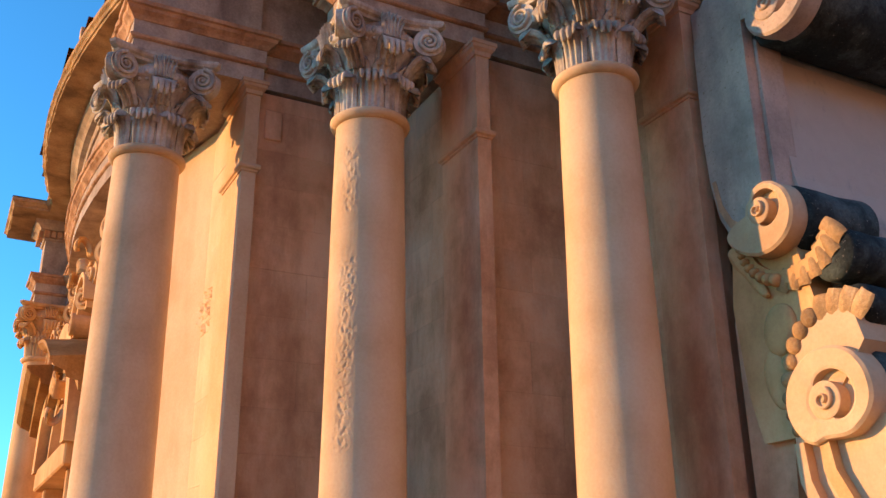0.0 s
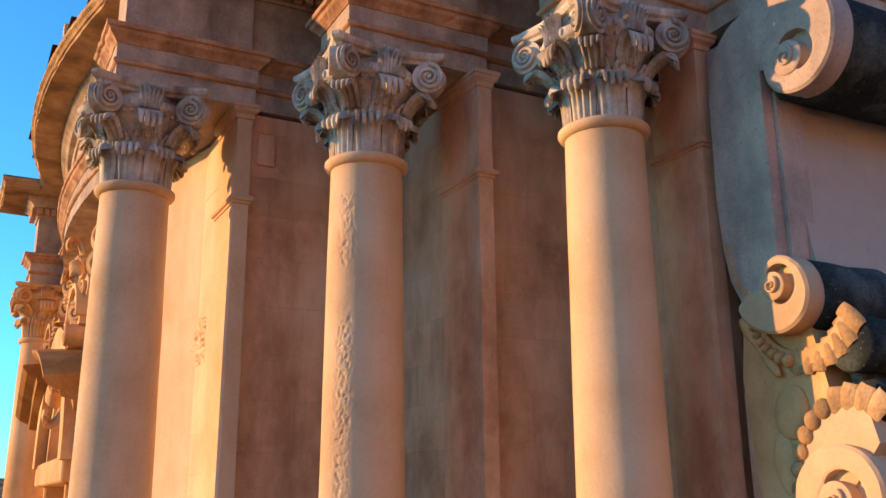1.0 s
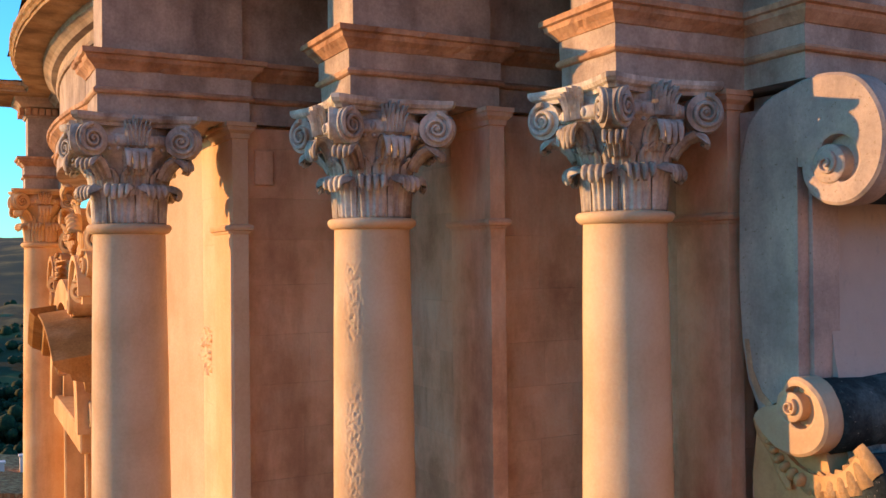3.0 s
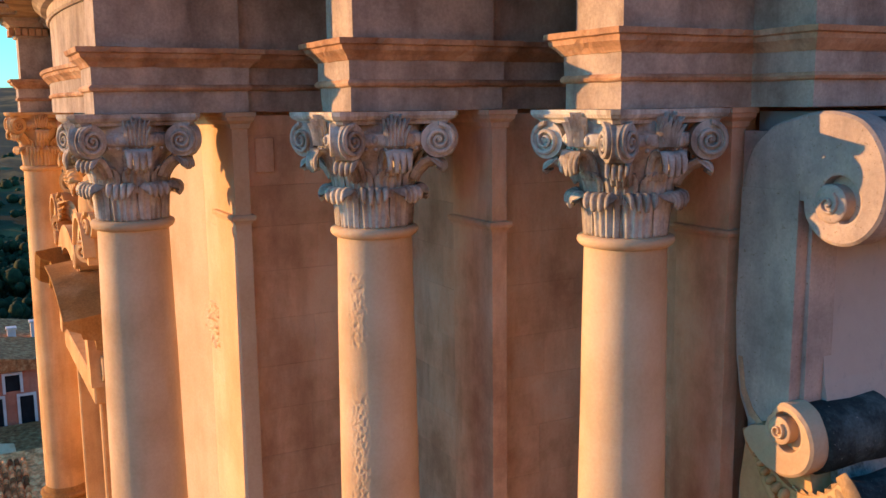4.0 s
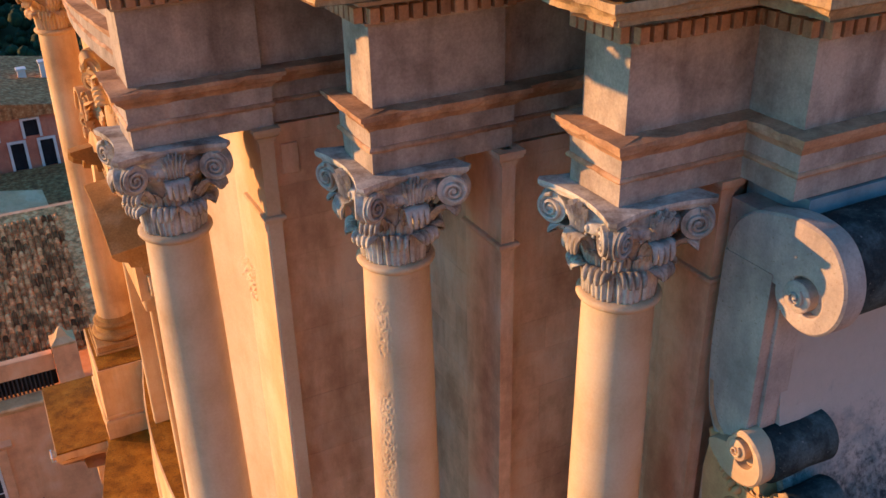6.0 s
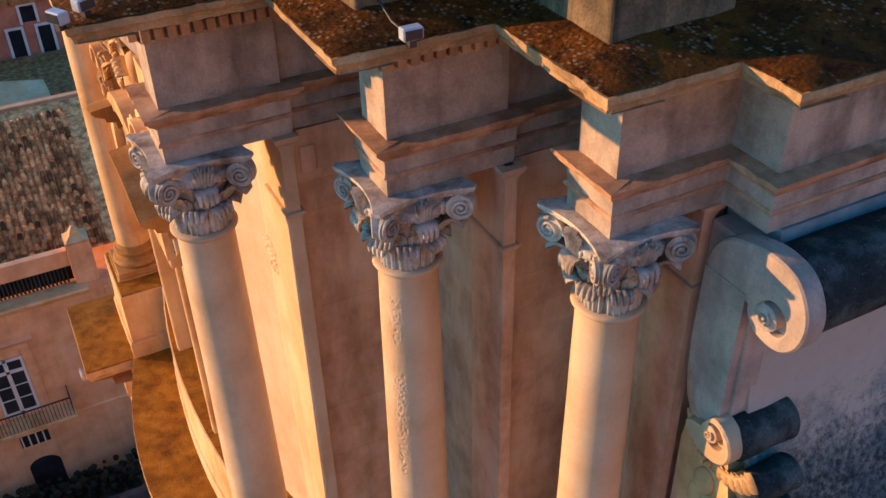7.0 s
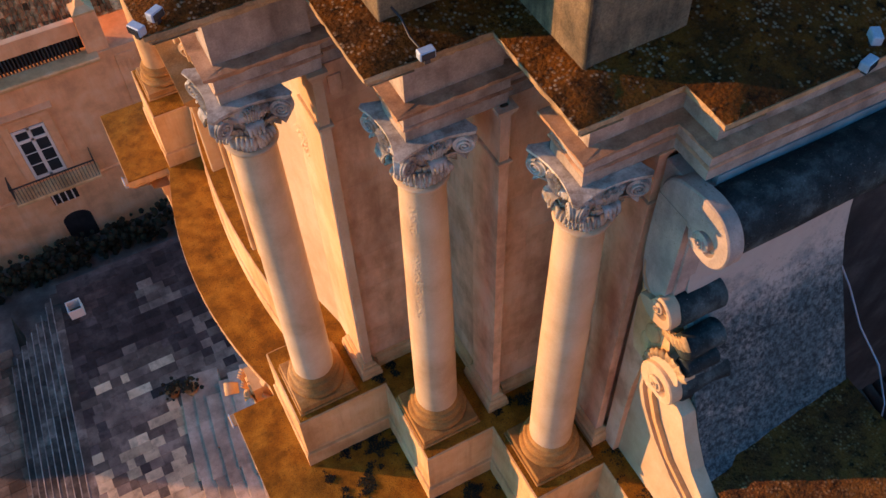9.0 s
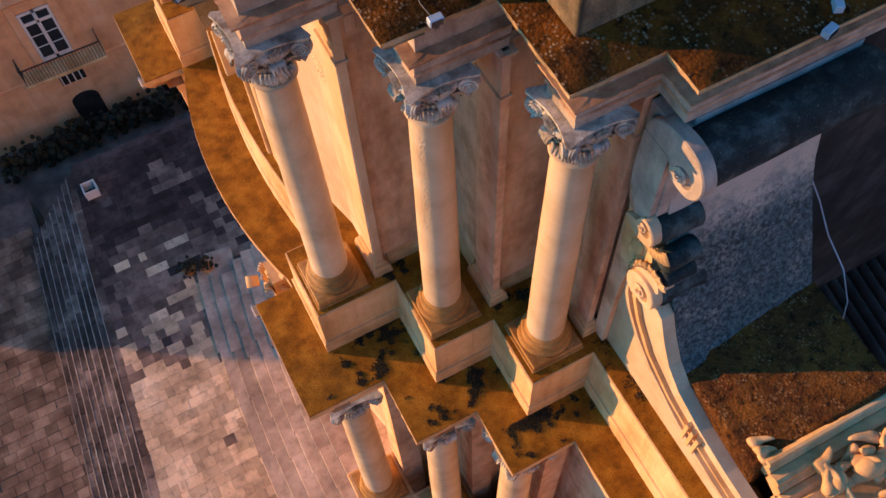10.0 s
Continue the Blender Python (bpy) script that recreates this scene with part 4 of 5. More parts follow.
for k in range(3):
    y = 2.55 + 0.14 * k
    part("band_tie", extrude_x([(y, 18.40 + 0.11 * y - 0.27), (y + 0.07, 18.40 + 0.11 * y - 0.26), (y + 0.07, 19.02 + 0.1 * (y - 2.5)), (y, 19.0 + 0.1 * (y - 2.5))], 5.64, 5.80), STONE, wing)
part("front_plate", extrude_x([(5.34, 17.115), (0.7, 17.115), (0.7, 18.31), (1.95, 18.36), (2.5, 18.43), (3.2, 18.63), (4.0, 18.98), (4.5, 19.38), (4.88, 19.9), (5.03, 20.3), (5.05, 20.55), (5.22, 20.55), (5.32, 19.4), (5.34, 18.4)], 5.97, 6.06), COLUMN, wing)
part("outer_band", extrude_x([(5.64, 21.5), (5.62, 17.115), (5.34, 17.115), (5.34, 18.4), (5.32, 19.4), (5.22, 20.55), (5.2, 21.4), (5.35, 21.8), (5.5, 21.9)], 5.86, 6.07), WALL, wing)


def curl_data(ln, r):
    """A leaf curl: a horn that thins to a hooked tip, with ridges along it."""
    v, f = [], []
    for i in range(15):
        u = i / 14
        rr = r * (1 - 0.75 * u ** 1.6) * (0.9 + 0.1 * math.sin(u * 9))
        for q in range(12):
            a = 2 * math.pi * q / 12
            s = rr * (1 + 0.14 * math.cos(3 * a))
            v.append((ln * u, s * math.cos(a) - 0.10 * u * u, s * math.sin(a) + 0.09 * u * u))
    for i in range(14):
        for q in range(12):
            f.append((i * 12 + q, i * 12 + (q + 1) % 12, i * 12 + 12 + (q + 1) % 12, i * 12 + 12 + q))
    f += [tuple(range(12)), tuple(14 * 12 + q for q in range(12))]
    return mesh_of(v, f, "curl", True)


# leaves and bosses in the hollow between the scrolls and the pilaster
part("hollow_back", extrude_x([(5.50, 22.05), (5.56, 21.6), (5.50, 20.9), (5.42, 20.56), (4.6, 20.56), (4.9, 21.9), (5.2, 21.95)], 5.78, 6.06), STONE, wing)
part("boss", joined([ball((0, 0, 0), 1.0, 18, 12, (0.06, 0.15, 0.19))]), STONE, wing, m=pose(5.775, 5.13, 21.33, 12, 0, 0))
part("boss", joined([ball((0, 0, 0), 1.0, 18, 12, (0.045, 0.11, 0.22))]), STONE, wing, m=pose(5.78, 5.22, 20.98, -10, 0, 0))
part("leaf_curl", curl_data(0.55, 0.09), STONE, wing, m=pose(5.82, 5.47, 22.06, 0, 68, -86))
part("leaf_curl", curl_data(0.40, 0.06), STONE, wing, m=pose(5.80, 5.40, 21.98, 0, 60, -80))

# carved parapet at the foot of the wing
parapet = thing("carved_parapet", "moulded stone parapet with weathered carved foliage", "parapet", kind="structure")
RAIL = [(6.16, 1.78), (9.4, 1.78)]
part("rail", sweep_data([(-0.2, 19.24), (-0.02, 19.54), (0.0, 19.60), (0.05, 19.66), (0.10, 19.67), (0.13, 19.62), (0.13, 19.54), (0.2, 19.50), (0.2, 19.24)], RAIL, wear=0.02), STONE, parapet)
part("rail_step", sweep_data([(0.15, 19.24), (0.20, 19.44), (0.34, 19.48), (0.40, 19.46), (0.42, 19.38), (0.50, 19.34), (0.52, 19.04)], RAIL, wear=0.02), STONE, parapet)
part("rail_step", sweep_data([(0.45, 18.94), (0.52, 19.26), (0.62, 19.29), (0.70, 19.24), (0.74, 19.34), (1.75, 19.22), (1.80, 19.0), (1.80, 17.6), (0.45, 17.6)], RAIL, wear=0.02), STONE, parapet)
for dy, dz, ln, r, tw in ((0.16, 0.0, 0.34, 0.10, 20), (0.0, 0.04, 0.30, 0.12, 80), (-0.12, -0.02, 0.3, 0.1, 140)):
    part("end_block", curl_data(ln, r), STONE, parapet, "worn carved end block", pose(6.14, 1.92 + dy, 19.52 + dz, tw, -8, 6))
random.seed(5)
for k in range(15):
    cx = 6.75 + 0.19 * k
    for q in range(3):
        part("carved_curl", curl_data(random.uniform(0.25, 0.45), random.uniform(0.08, 0.15)), STONE, parapet,
             m=pose(cx + random.uniform(-0.08, 0.08), 1.22 - 0.36 * q + random.uniform(-0.08, 0.08), 19.51 - 0.02 * q, random.uniform(0, 360), random.uniform(-35, -5), random.uniform(0, 360)))
for cx, cy, r in ((6.95, 1.0, 0.19), (7.5, 0.95, 0.26), (7.75, 0.6, 0.2), (8.1, 1.05, 0.24), (8.45, 0.7, 0.28), (7.2, 0.45, 0.17)):
    part("carved_mass", joined([ball((0, 0, 0), 1.0, 14, 10, (r, r * 0.72, r * 0.75)), ball((r * 0.7, 0.05, -0.02), 1.0, 12, 8, (r * 0.6, r * 0.5, r * 0.55))]), STONE, parapet, m=pose(cx, cy, 19.54, 0, 0, random.uniform(-60, 60)))

# ---------- bowed middle bay ----------
bay = thing("window_1", "tall bowed church window under a broken curved pediment", "window", kind="structure")


def hood_data(y0, y1, z0, z1, sag):
    rows = 14
    prof = [(2.5, -0.42), (1.98, -0.42), (1.95, -0.36), (1.84, -0.33), (1.83, -0.22), (1.70, -0.19), (1.68, -0.12), (1.56, -0.07), (1.50, 0.0), (1.50, 0.035), (2.5, 0.16)]
    verts, faces = [], []
    for i in range(rows + 1):
        u = i / rows
        y, z = y0 + (y1 - y0) * u, z0 + (z1 - z0) * u + sag * math.sin(math.pi * u)
        dx = -0.05 * u
        verts += [(x + dx, y, z + d) for x, d in prof]
    k = len(prof)
    for i in range(rows):
        for q in range(k):
            r = (q + 1) % k
            faces.append((i * k + q, i * k + r, (i + 1) * k + r, (i + 1) * k + q))
    faces += [tuple(range(k)), tuple(rows * k + q for q in range(k))]
    return mesh_of(verts, faces, "hood")


part("pediment_half", hood_data(11.62, 12.95, 22.10, 22.56, 0.10), LICHEN, bay, "curved pediment half")
part("pediment_half", hood_data(2 * MID - 11.62, 2 * MID - 12.95, 22.02, 22.56, 0.10), LICHEN, bay, "curved pediment half")
for y0, y1, x0, x1, z0, z1 in ((12.0, 12.35, 2.0, 2.6, 17.1, 21.3), (14.91, 15.26, 2.0, 2.6, 17.1, 21.3), (12.35, 12.5, 1.92, 2.6, 17.2, 21.2), (14.76, 14.91, 1.92, 2.6, 17.2, 21.2),
                               (15.41, 15.66, 2.2, 2.7, 17.1, 21.6), (12.0, 15.26, 1.82, 2.6, 21.0, 21.3)):
    part("jamb", box_data(x0, x1, y0, y1, z0, z1, 0.02), STONE, bay)
part("pane", box_data(2.44, 2.48, 12.5, 14.76, 17.3, 21.0), GLASS, bay, "dark leaded glass")
for k in range(1, 5):
    part("glazing_bar", box_data(2.41, 2.45, 12.5, 14.76, 17.3 + 0.74 * k, 17.34 + 0.74 * k), IRON, bay)
part("arch_moulding", extrude_x([(y, z) for y, z in arc(MID, 21.25, 1.75, 0, 180, 24)] + [(y, z) for y, z in arc(MID, 21.25, 1.45, 180, 0, 24)], 1.78, 2.5), STONE, bay)
part("inner_arch", extrude_x([(y, z) for y, z in arc(MID, 21.25, 1.42, 0, 180, 24)] + [(y, z) for y, z in arc(MID, 21.25, 1.25, 180, 0, 24)], 1.92, 2.5), STONE, bay)
for s in (-1, 1):
    yc = MID + s * 2.05 if s > 0 else MID - 1.75
    part("console", joined([disc_pieces(0.17, 0.7, 20), spiral_pieces(0.18, 2, 0.05, 0.05, hand=s)], True), STONE, bay, m=pose(1.95, yc, 21.45, 0, 0, -90))
    part("console", extrude_x([(yc - 0.16, 21.5), (yc + 0.16, 21.5), (yc + 0.13, 21.0), (yc + 0.05, 20.55), (yc - 0.05, 20.55), (yc - 0.13, 21.0)], 2.0, 2.6), STONE, bay)
    yc = MID + s * 1.45
    part("crest_arch", extrude_x(arc(yc, 22.75, 0.52, 0, 180, 22) + arc(yc, 22.75, 0.37, 180, 0, 22), 1.82, 2.5), STONE, bay)
    part("crest_fillet", extrude_x(arc(yc, 22.75, 0.56, 10, 170, 22) + arc(yc, 22.75, 0.50, 170, 10, 22), 1.77, 1.90), STONE, bay)
    part("crest_scroll", joined([disc_pieces(0.15, 0.6, 22), spiral_pieces(0.17, 1.8, 0.055, 0.06, hand=s)], False), STONE, bay, m=pose(1.80, yc - s * 0.30, 22.72, 0, 0, -90))
    part("crest_cap", extrude_x([(yc - 0.5, 23.40), (yc + 0.5, 23.40), (yc + 0.56, 23.55), (yc + 0.6, 23.98), (yc - 0.6, 23.98), (yc - 0.56, 23.55)], 2.05, 2.6), STONE, bay)
    for q in range(4):
        r = 0.20 - 0.02 * q
        part("crest_roll", joined([disc_pieces(r * 0.97, 0.5, 22), spiral_pieces(r, 1.9, r * 0.3, 0.04, hand=(1, -1)[q % 2], start=40 * q), ball((0, -0.01, 0), r * 0.2)], False), STONE, bay,
             m=pose(1.98 - 0.05 * q + 0.05 * math.sin(q * 1.9), yc - 0.5 + 0.05 * q, 23.80 - 0.30 * q, 0, 0, -60 + 20 * math.sin(q * 2.3)))
    part("festoon", joined([ball((2.2 - 0.05 * math.sin(k), MID + s * (2.2 + 0.07 * math.sin(k * 1.7)), 20.1 - 0.16 * k), 0.12 - 0.004 * k, 9, 6, (0.8, 1, 1.1)) for k in range(11)]), STONE, bay)
random.seed(8)
part("cartouche", joined([ball((2.15, MID, 23.2), 0.42, 16, 12, (0.45, 0.8, 1.15))]), STONE, bay)
for q in range(18):
    a = 2 * math.pi * q / 18
    part("carved_leaf", STONE_LEAVES[q % 3], STONE, bay, m=pose(2.35, MID + 0.5 * math.cos(a), 23.0 + 0.55 * math.sin(a), 0, 0, 90) @ pose(0, 0, 0, 0, random.uniform(-30, 30) + math.degrees(math.pi / 2 - a), 0) @ Matrix.Scale(random.uniform(0.9, 1.3), 4))
for y in (11.62, 15.83):
    part("dowel", box_data(1.33, 1.62, y - 0.06, y + 0.06, 26.22, 26.36, 0.01), STONE, church_roof)

# ---------- lower tier ----------
for x, y in ((1.38, 8.62), (3.02, 7.0), (4.38, 5.48)):
    low = copy_thing(first, Matrix.Translation((x, y, 3.2 - 17.1 * 1.28)) @ Matrix.Scale(1.28, 4))
    low["label"] = "large limestone column of the lower order"
    low["group"] = "columns of the lower order"
    pd = thing("pedestal", "square stone pedestal under a lower column", "pedestal", "lower pedestals")
    part("die", box_data(x - 0.75, x + 0.75, y - 0.75, y + 0.75, 0.0, 3.0, 0.02), STONE, pd)
    part("cap_moulding", box_data(x - 0.85, x + 0.85, y - 0.85, y + 0.85, 3.0, 3.2, 0.04), STONE, pd)
    part("pilaster", box_data(x + 0.85, x + 1.5, y - 0.1, y + 0.9, 0, 12.4), WALL, lower)

# carved group on the ledge's end and the spouts
random.seed(11)
for ox, oy, oz, lab in ((0.95, 10.8, 14.8, "weathered carved foliage on the end of the curved ledge"), (1.3, 16.3, 14.2, "weathered carved foliage under the curved ledge")):
    orn = thing("cornice_ornament", lab, "carving", "ledge carvings", at=(ox, oy, oz))
    part("scroll", joined([disc_pieces(0.24, 0.3, 24), spiral_pieces(0.26, 2, 0.07, 0.06)], False), STONE, orn, m=pose(-0.1, 0, 0.2, 0, 0, -90))
    part("bracket", extrude_x([(-0.3, 0.5), (0.3, 0.5), (0.25, 0.0), (0.12, -0.5), (-0.12, -0.5), (-0.25, 0.0)], -0.12, 0.9), STONE, orn)
    for q in range(14):
        part("carved_leaf", STONE_LEAVES[q % 3], STONE, orn, m=pose(random.uniform(0.15, 0.35), random.uniform(-0.35, 0.35), random.uniform(-0.7, 0.05), random.uniform(-30, 30), random.uniform(-30, 30), 90 + random.uniform(-50, 50)) @ Matrix.Scale(random.uniform(0.7, 1.2), 4))


def spout(x, y, z, a):
    s = thing("rain_spout", "small pale stone rain spout on the ledge", "spout", "rain spouts")
    part("trough", sweep_data([(0.0, -0.05), (0.08, -0.05), (0.08, 0.05), (0.055, 0.05), (0.055, -0.02), (0.0, -0.02)], [(-0.16, 0), (0.16, 0)]), METAL, s)
    part("block", box_data(-0.13, 0.13, -0.09, 0.02, -0.07, 0.03, 0.01), STONE, s)
    s.matrix_basis = pose(x, y, z, 0, 0, a)


spout(0.17, 17.2, 15.42, -90)
spout(0.27, 10.0, 15.42, -90)
spout(3.22, 5.9, 15.42, 0)


def flood(x, y, z, a):
    f = thing("floodlight", "small pale blue metal floodlight on the roof ledge", "floodlight", "roof floodlights")
    part("housing", box_data(-0.085, 0.085, -0.05, 0.05, 0.04, 0.14, 0.01), METAL, f)
    part("glass", box_data(-0.07, 0.07, -0.056, -0.048, 0.052, 0.128), GLASS, f)
    part("bracket", box_data(-0.03, 0.03, -0.03, 0.03, -0.02, 0.06), IRON, f)
    f.matrix_basis = pose(x, y, z, 0, 0, a)


flood(0.98, 8.22, 26.2, -60)
flood(1.2, 8.3, 26.24, 30)
flood(3.27, 6.52, 26.2, 0)
flood(6.74, 4.42, 26.18, 15)
flood(6.98, 4.62, 26.25, 60)


def tube(pts, r):
    c = bpy.data.curves.new("cable", "CURVE")
    c.dimensions = "3D"
    c.bevel_depth = r
    sp = c.splines.new("POLY")
    sp.points.add(len(pts) - 1)
    for q, p in zip(sp.points, pts):
        q.co = (*p, 1)
    return c


cable = thing("cable", "thin cable lying on the mossy roof ledge", "cable")
part("wire", tube([(3.28, 6.56, 26.24), (3.24, 6.8, 26.29), (3.27, 7.05, 26.33), (3.2, 7.1, 26.45)], 0.012), IRON, cable)

# clumps of dark weed in the corners of the ledge
weeds = thing("ledge_weeds", "dark dry weeds growing on the ledge", "weeds", kind="stuff")
random.seed(21)
wv, wf = [], []
for x0, x1, y0, y1, z, n, bias in ((1.3, 2.95, 7.3, 8.36, 15.505, 9000, 0.05), (2.2, 4.2, 5.85, 6.68, 15.505, 9000, 0.0), (3.6, 5.5, 4.35, 5.15, 15.505, 9000, 0.02),
                                   (0.4, 1.9, 7.3, 8.3, 15.505, 5000, -0.25), (2.76, 3.5, 8.42, 8.75, 17.135, 1500, 0.1), (4.4, 5.2, 6.75, 7.1, 17.135, 1500, 0.0), (5.6, 6.0, 2.5, 5.4, 17.135, 2500, -0.1)):
    for _ in range(n):
        x, y = random.uniform(x0, x1), random.uniform(y0, y1)
        dense = noise.noise((x * 2.1, y * 2.1, 7)) + 0.7 * noise.noise((x * 6, y * 6, 3)) + bias + 0.25 * (y - y0) / (y1 - y0) - 0.12
        if dense < random.uniform(0.18, 0.5):
            continue
        a, h, w = random.uniform(0, 6.28), random.uniform(0.004, 0.03), 0.012
        o = len(wv)
        dx, dy = math.cos(a), math.sin(a)
        wv += [(x - dy * w, y + dx * w, z), (x + dy * w, y - dx * w, z), (x + dx * 0.035, y + dy * 0.035, z + h)]
        wf.append((o, o + 1, o + 2))
part("weed_leaves", mesh_of(wv, wf, "weeds"), WEED, weeds)

# ---------- square, stairs and terrace ----------
ground = thing("ground", "dark paved ground of the town", "ground", kind="structure")


def land_data():
    verts, faces, idx = [], [], {}
    xs = [-900, -500, -300, -200, -140, -100, -70, -40, -20, 0, 20, 40, 60, 90, 130, 200, 300, 600, 1200]
    ys = [-900, -300, -60, 0, 40, 60, 75, 85, 95, 110, 130, 160, 200, 260, 320, 400, 500, 620, 760, 900, 1200, 2000]
    for j, y in enumerate(ys):
        for i, x in enumerate(xs):
            if y < 70:
                z = -4.62
            elif y < 130:
                z = -4.62 - (y - 70) * 0.55
            else:
                u = min(1, (y - 130) / 770)
                z = -37 + 78 * u ** 0.8 + 16 * u * noise.noise((x * 0.006, y * 0.004, 0)) + 8 * noise.noise((x * 0.02, y * 0.02, 3)) * min(1, u * 4)
            verts.append((x, y, z))
    n = len(xs)
    for j in range(len(ys) - 1):
        for i in range(n - 1):
            faces.append((j * n + i, j * n + i + 1, j * n + n + i + 1, j * n + n + i))
    return mesh_of(verts, faces, "land", True)


part("ground_sheet", land_data(), LAND, ground)
part("street", box_data(-30, 30, -40, 58, -5.5, -4.6), STREET, ground)

parvis = thing("parvis", "paved church terrace in the evening shade", "terrace", kind="structure")
part("terrace_body", prism_data([(-10.6, -40), (16, -40), (16, 29.3), (-4.55, 29.3)], -4.6, -1.04), PAVE_SHADED, parvis)
random.seed(3)
slabs = {}
for k in range(6):
    w, d = 0.30 + 0.07 * k, 0.42
    for kind in range(3):
        slabs[kind, k] = box_data(-w / 2 + 0.002, w / 2 - 0.002, -d / 2 + 0.002, d / 2 - 0.002, -0.06, 0.0, 0.004)
y = 9.0
while y < 29.0:
    x = -5.34 + 0.0875 * (y - 20)
    while x < (-1.3 if y < 20.5 else 1.8):
        k = random.randrange(6)
        w = 0.30 + 0.07 * k
        zz = -1.0 + random.uniform(-0.006, 0.004)
        # Slabs darken towards the far end: painted shade, with random wear mixed in.
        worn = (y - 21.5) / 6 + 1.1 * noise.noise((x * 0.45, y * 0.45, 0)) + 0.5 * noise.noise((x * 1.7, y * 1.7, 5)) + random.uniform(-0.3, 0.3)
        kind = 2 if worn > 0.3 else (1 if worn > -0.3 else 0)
        part("paving_slab", slabs[kind, k], (PAVE, PAVE_MID, PAVE_SHADED)[kind], parvis, m=pose(x + w / 2, y, zz, random.uniform(-0.4, 0.4), random.uniform(-0.4, 0.4), 0))
        x += w
    y += 0.42

stairs = thing("stairway", "broad flight of worn stone steps below the terrace", "stairs", kind="structure")
TURN_STAIR = pose(-5.35, 20, 0, 0, 0, -5)
for i in range(9):
    zt = -1.0 - 0.18 * i
    y = -16.0 + random.uniform(0, 0.8)
    while y < 8.3 - 0.22 * i:
        ln = min(random.uniform(0.9, 1.7), 8.9 - 0.22 * i - y)
        part("step_stone", box_data(-0.335 - 0.005 * random.random(), 0.04, 0.004, ln - 0.004, -0.5, 0.0, 0.014), STEP, stairs,
             m=TURN_STAIR @ pose(-0.3 * i, y, zt + random.uniform(-0.006, 0.006)))
        y += ln
# strips painted pale for the light along each step edge
for i in range(9):
    part("nosing", sweep_data([(-0.03, -0.022), (0.006, -0.022), (0.012, -0.006), (0.006, 0.006), (-0.03, 0.007)], [(-0.337 - 0.3 * i, 8.7 - 0.22 * i)] +
         [(-0.337 - 0.3 * i + 0.012 * noise.noise((k * 0.7, i, 0)), 8.7 - 0.22 * i - 0.5 * k) for k in range(1, 49)]), NOSING, stairs, "worn step edge, caught sunlight put into its pale colour", TURN_STAIR @ pose(0, 0, -1.0 - 0.18 * i))
square = thing("square", "paved town square at the foot of the stairs", "pavement", kind="structure")
part("square_body", box_data(-30, -7.0, -40, 30, -4.6, -2.66), STREET, square)
sv, sf = [], []
y = 8.0
while y < 28:
    x = -14.0
    while x < -7.6:
        w = random.uniform(0.4, 0.8)
        o = len(sv)
        z = -2.63 + random.uniform(-0.008, 0.008)
        for a, b in ((0.008, 0.008), (w - 0.008, 0.008), (w - 0.008, 0.44), (0.008, 0.44)):
            sv.append((x + a, y + b, z))
        sv += [(p[0], p[1], -2.7) for p in sv[o:o + 4]]
        sf += [(o, o + 1, o + 2, o + 3)] + [(o + q, o + (q + 1) % 4, o + 4 + (q + 1) % 4, o + 4 + q) for q in range(4)]
        x += w
    y += 0.45
tagged(part("square_paving", mesh_of(sv, sf, "paving"), PAVE_ISLAND, square), kind="stuff")

entry = thing("entrance_steps", "curved pale stone steps rising to the church door", "stairs", kind="structure")
for i in range(6):
    zt = -0.83 + 0.17 * i
    y = 6.0
    while y < 21.2 - 0.5 * i:
        ln = random.uniform(1.6, 2.8)
        bow_x = -1.55 + 0.52 * i - 0.9 * (1 - ((y - 12.5) / 9.0) ** 2) * (0.6 if y < 19 else 0.3)
        part("step_stone", box_data(0, 1.1, 0.001, ln + 0.03, -0.6, 0.0, 0.014), ENTRY, entry, m=pose(bow_x, y, zt, 0, 0, -2.5 + (y - 12.5) * -0.9))
        y += ln
part("landing", box_data(1.2, 6.2, 5.0, 19.0, -1.0, 0.02), PAVE, entry)

for x, y in ((-1.6, 21.6), (-0.9, 21.3)):
    pot = thing("plant_pot", "terracotta pot with a dry shrub on the terrace", "plant pot", "terrace pots", at=(x, y, -1.0))
    part("pot", lathe_data([(0.2, 0), (0.27, 0.3), (0.3, 0.4), (0.27, 0.42), (0.24, 0.4), (0.2, 0.36)], 20), TILE, pot)
    part("shrub", joined([ball((random.gauss(0, 0.16), random.gauss(0, 0.16), 0.5 + random.uniform(0, 0.3)), random.uniform(0.05, 0.1), 5, 4) for _ in range(40)], False), WEED, pot)
box = thing("crate", "pale wooden crate standing open on the terrace", "crate", at=(-4.05, 27.4, -1.0))
for x0, x1, y0, y1 in ((-0.3, 0.3, -0.3, -0.26), (-0.3, 0.3, 0.26, 0.3), (-0.3, -0.26, -0.26, 0.26), (0.26, 0.3, -0.26, 0.26)):
    part("side", box_data(x0, x1, y0, y1, 0, 0.55, 0.006), WHITE, box)
hedge = thing("hedge", "dark shrubs along the street wall", "shrubs", kind="stuff")
random.seed(17)
part("shrub_leaves", joined([ball((-8 + 10.5 * random.random(), 33.2 + random.uniform(-0.7, 0.7), -4.6 + random.uniform(0.1, 1.3)), random.uniform(0.08, 0.22), 5, 4) for _ in range(420)], False), WEED, hedge)

# ---------- the palazzo across the street ----------
house = thing("palazzo", "peach plastered palazzo with a balcony and tiled roof", "house")
HY = 34.6
part("wall", box_data(-26, 9, HY, 47, -4.6, 5.75), PLASTER, house)
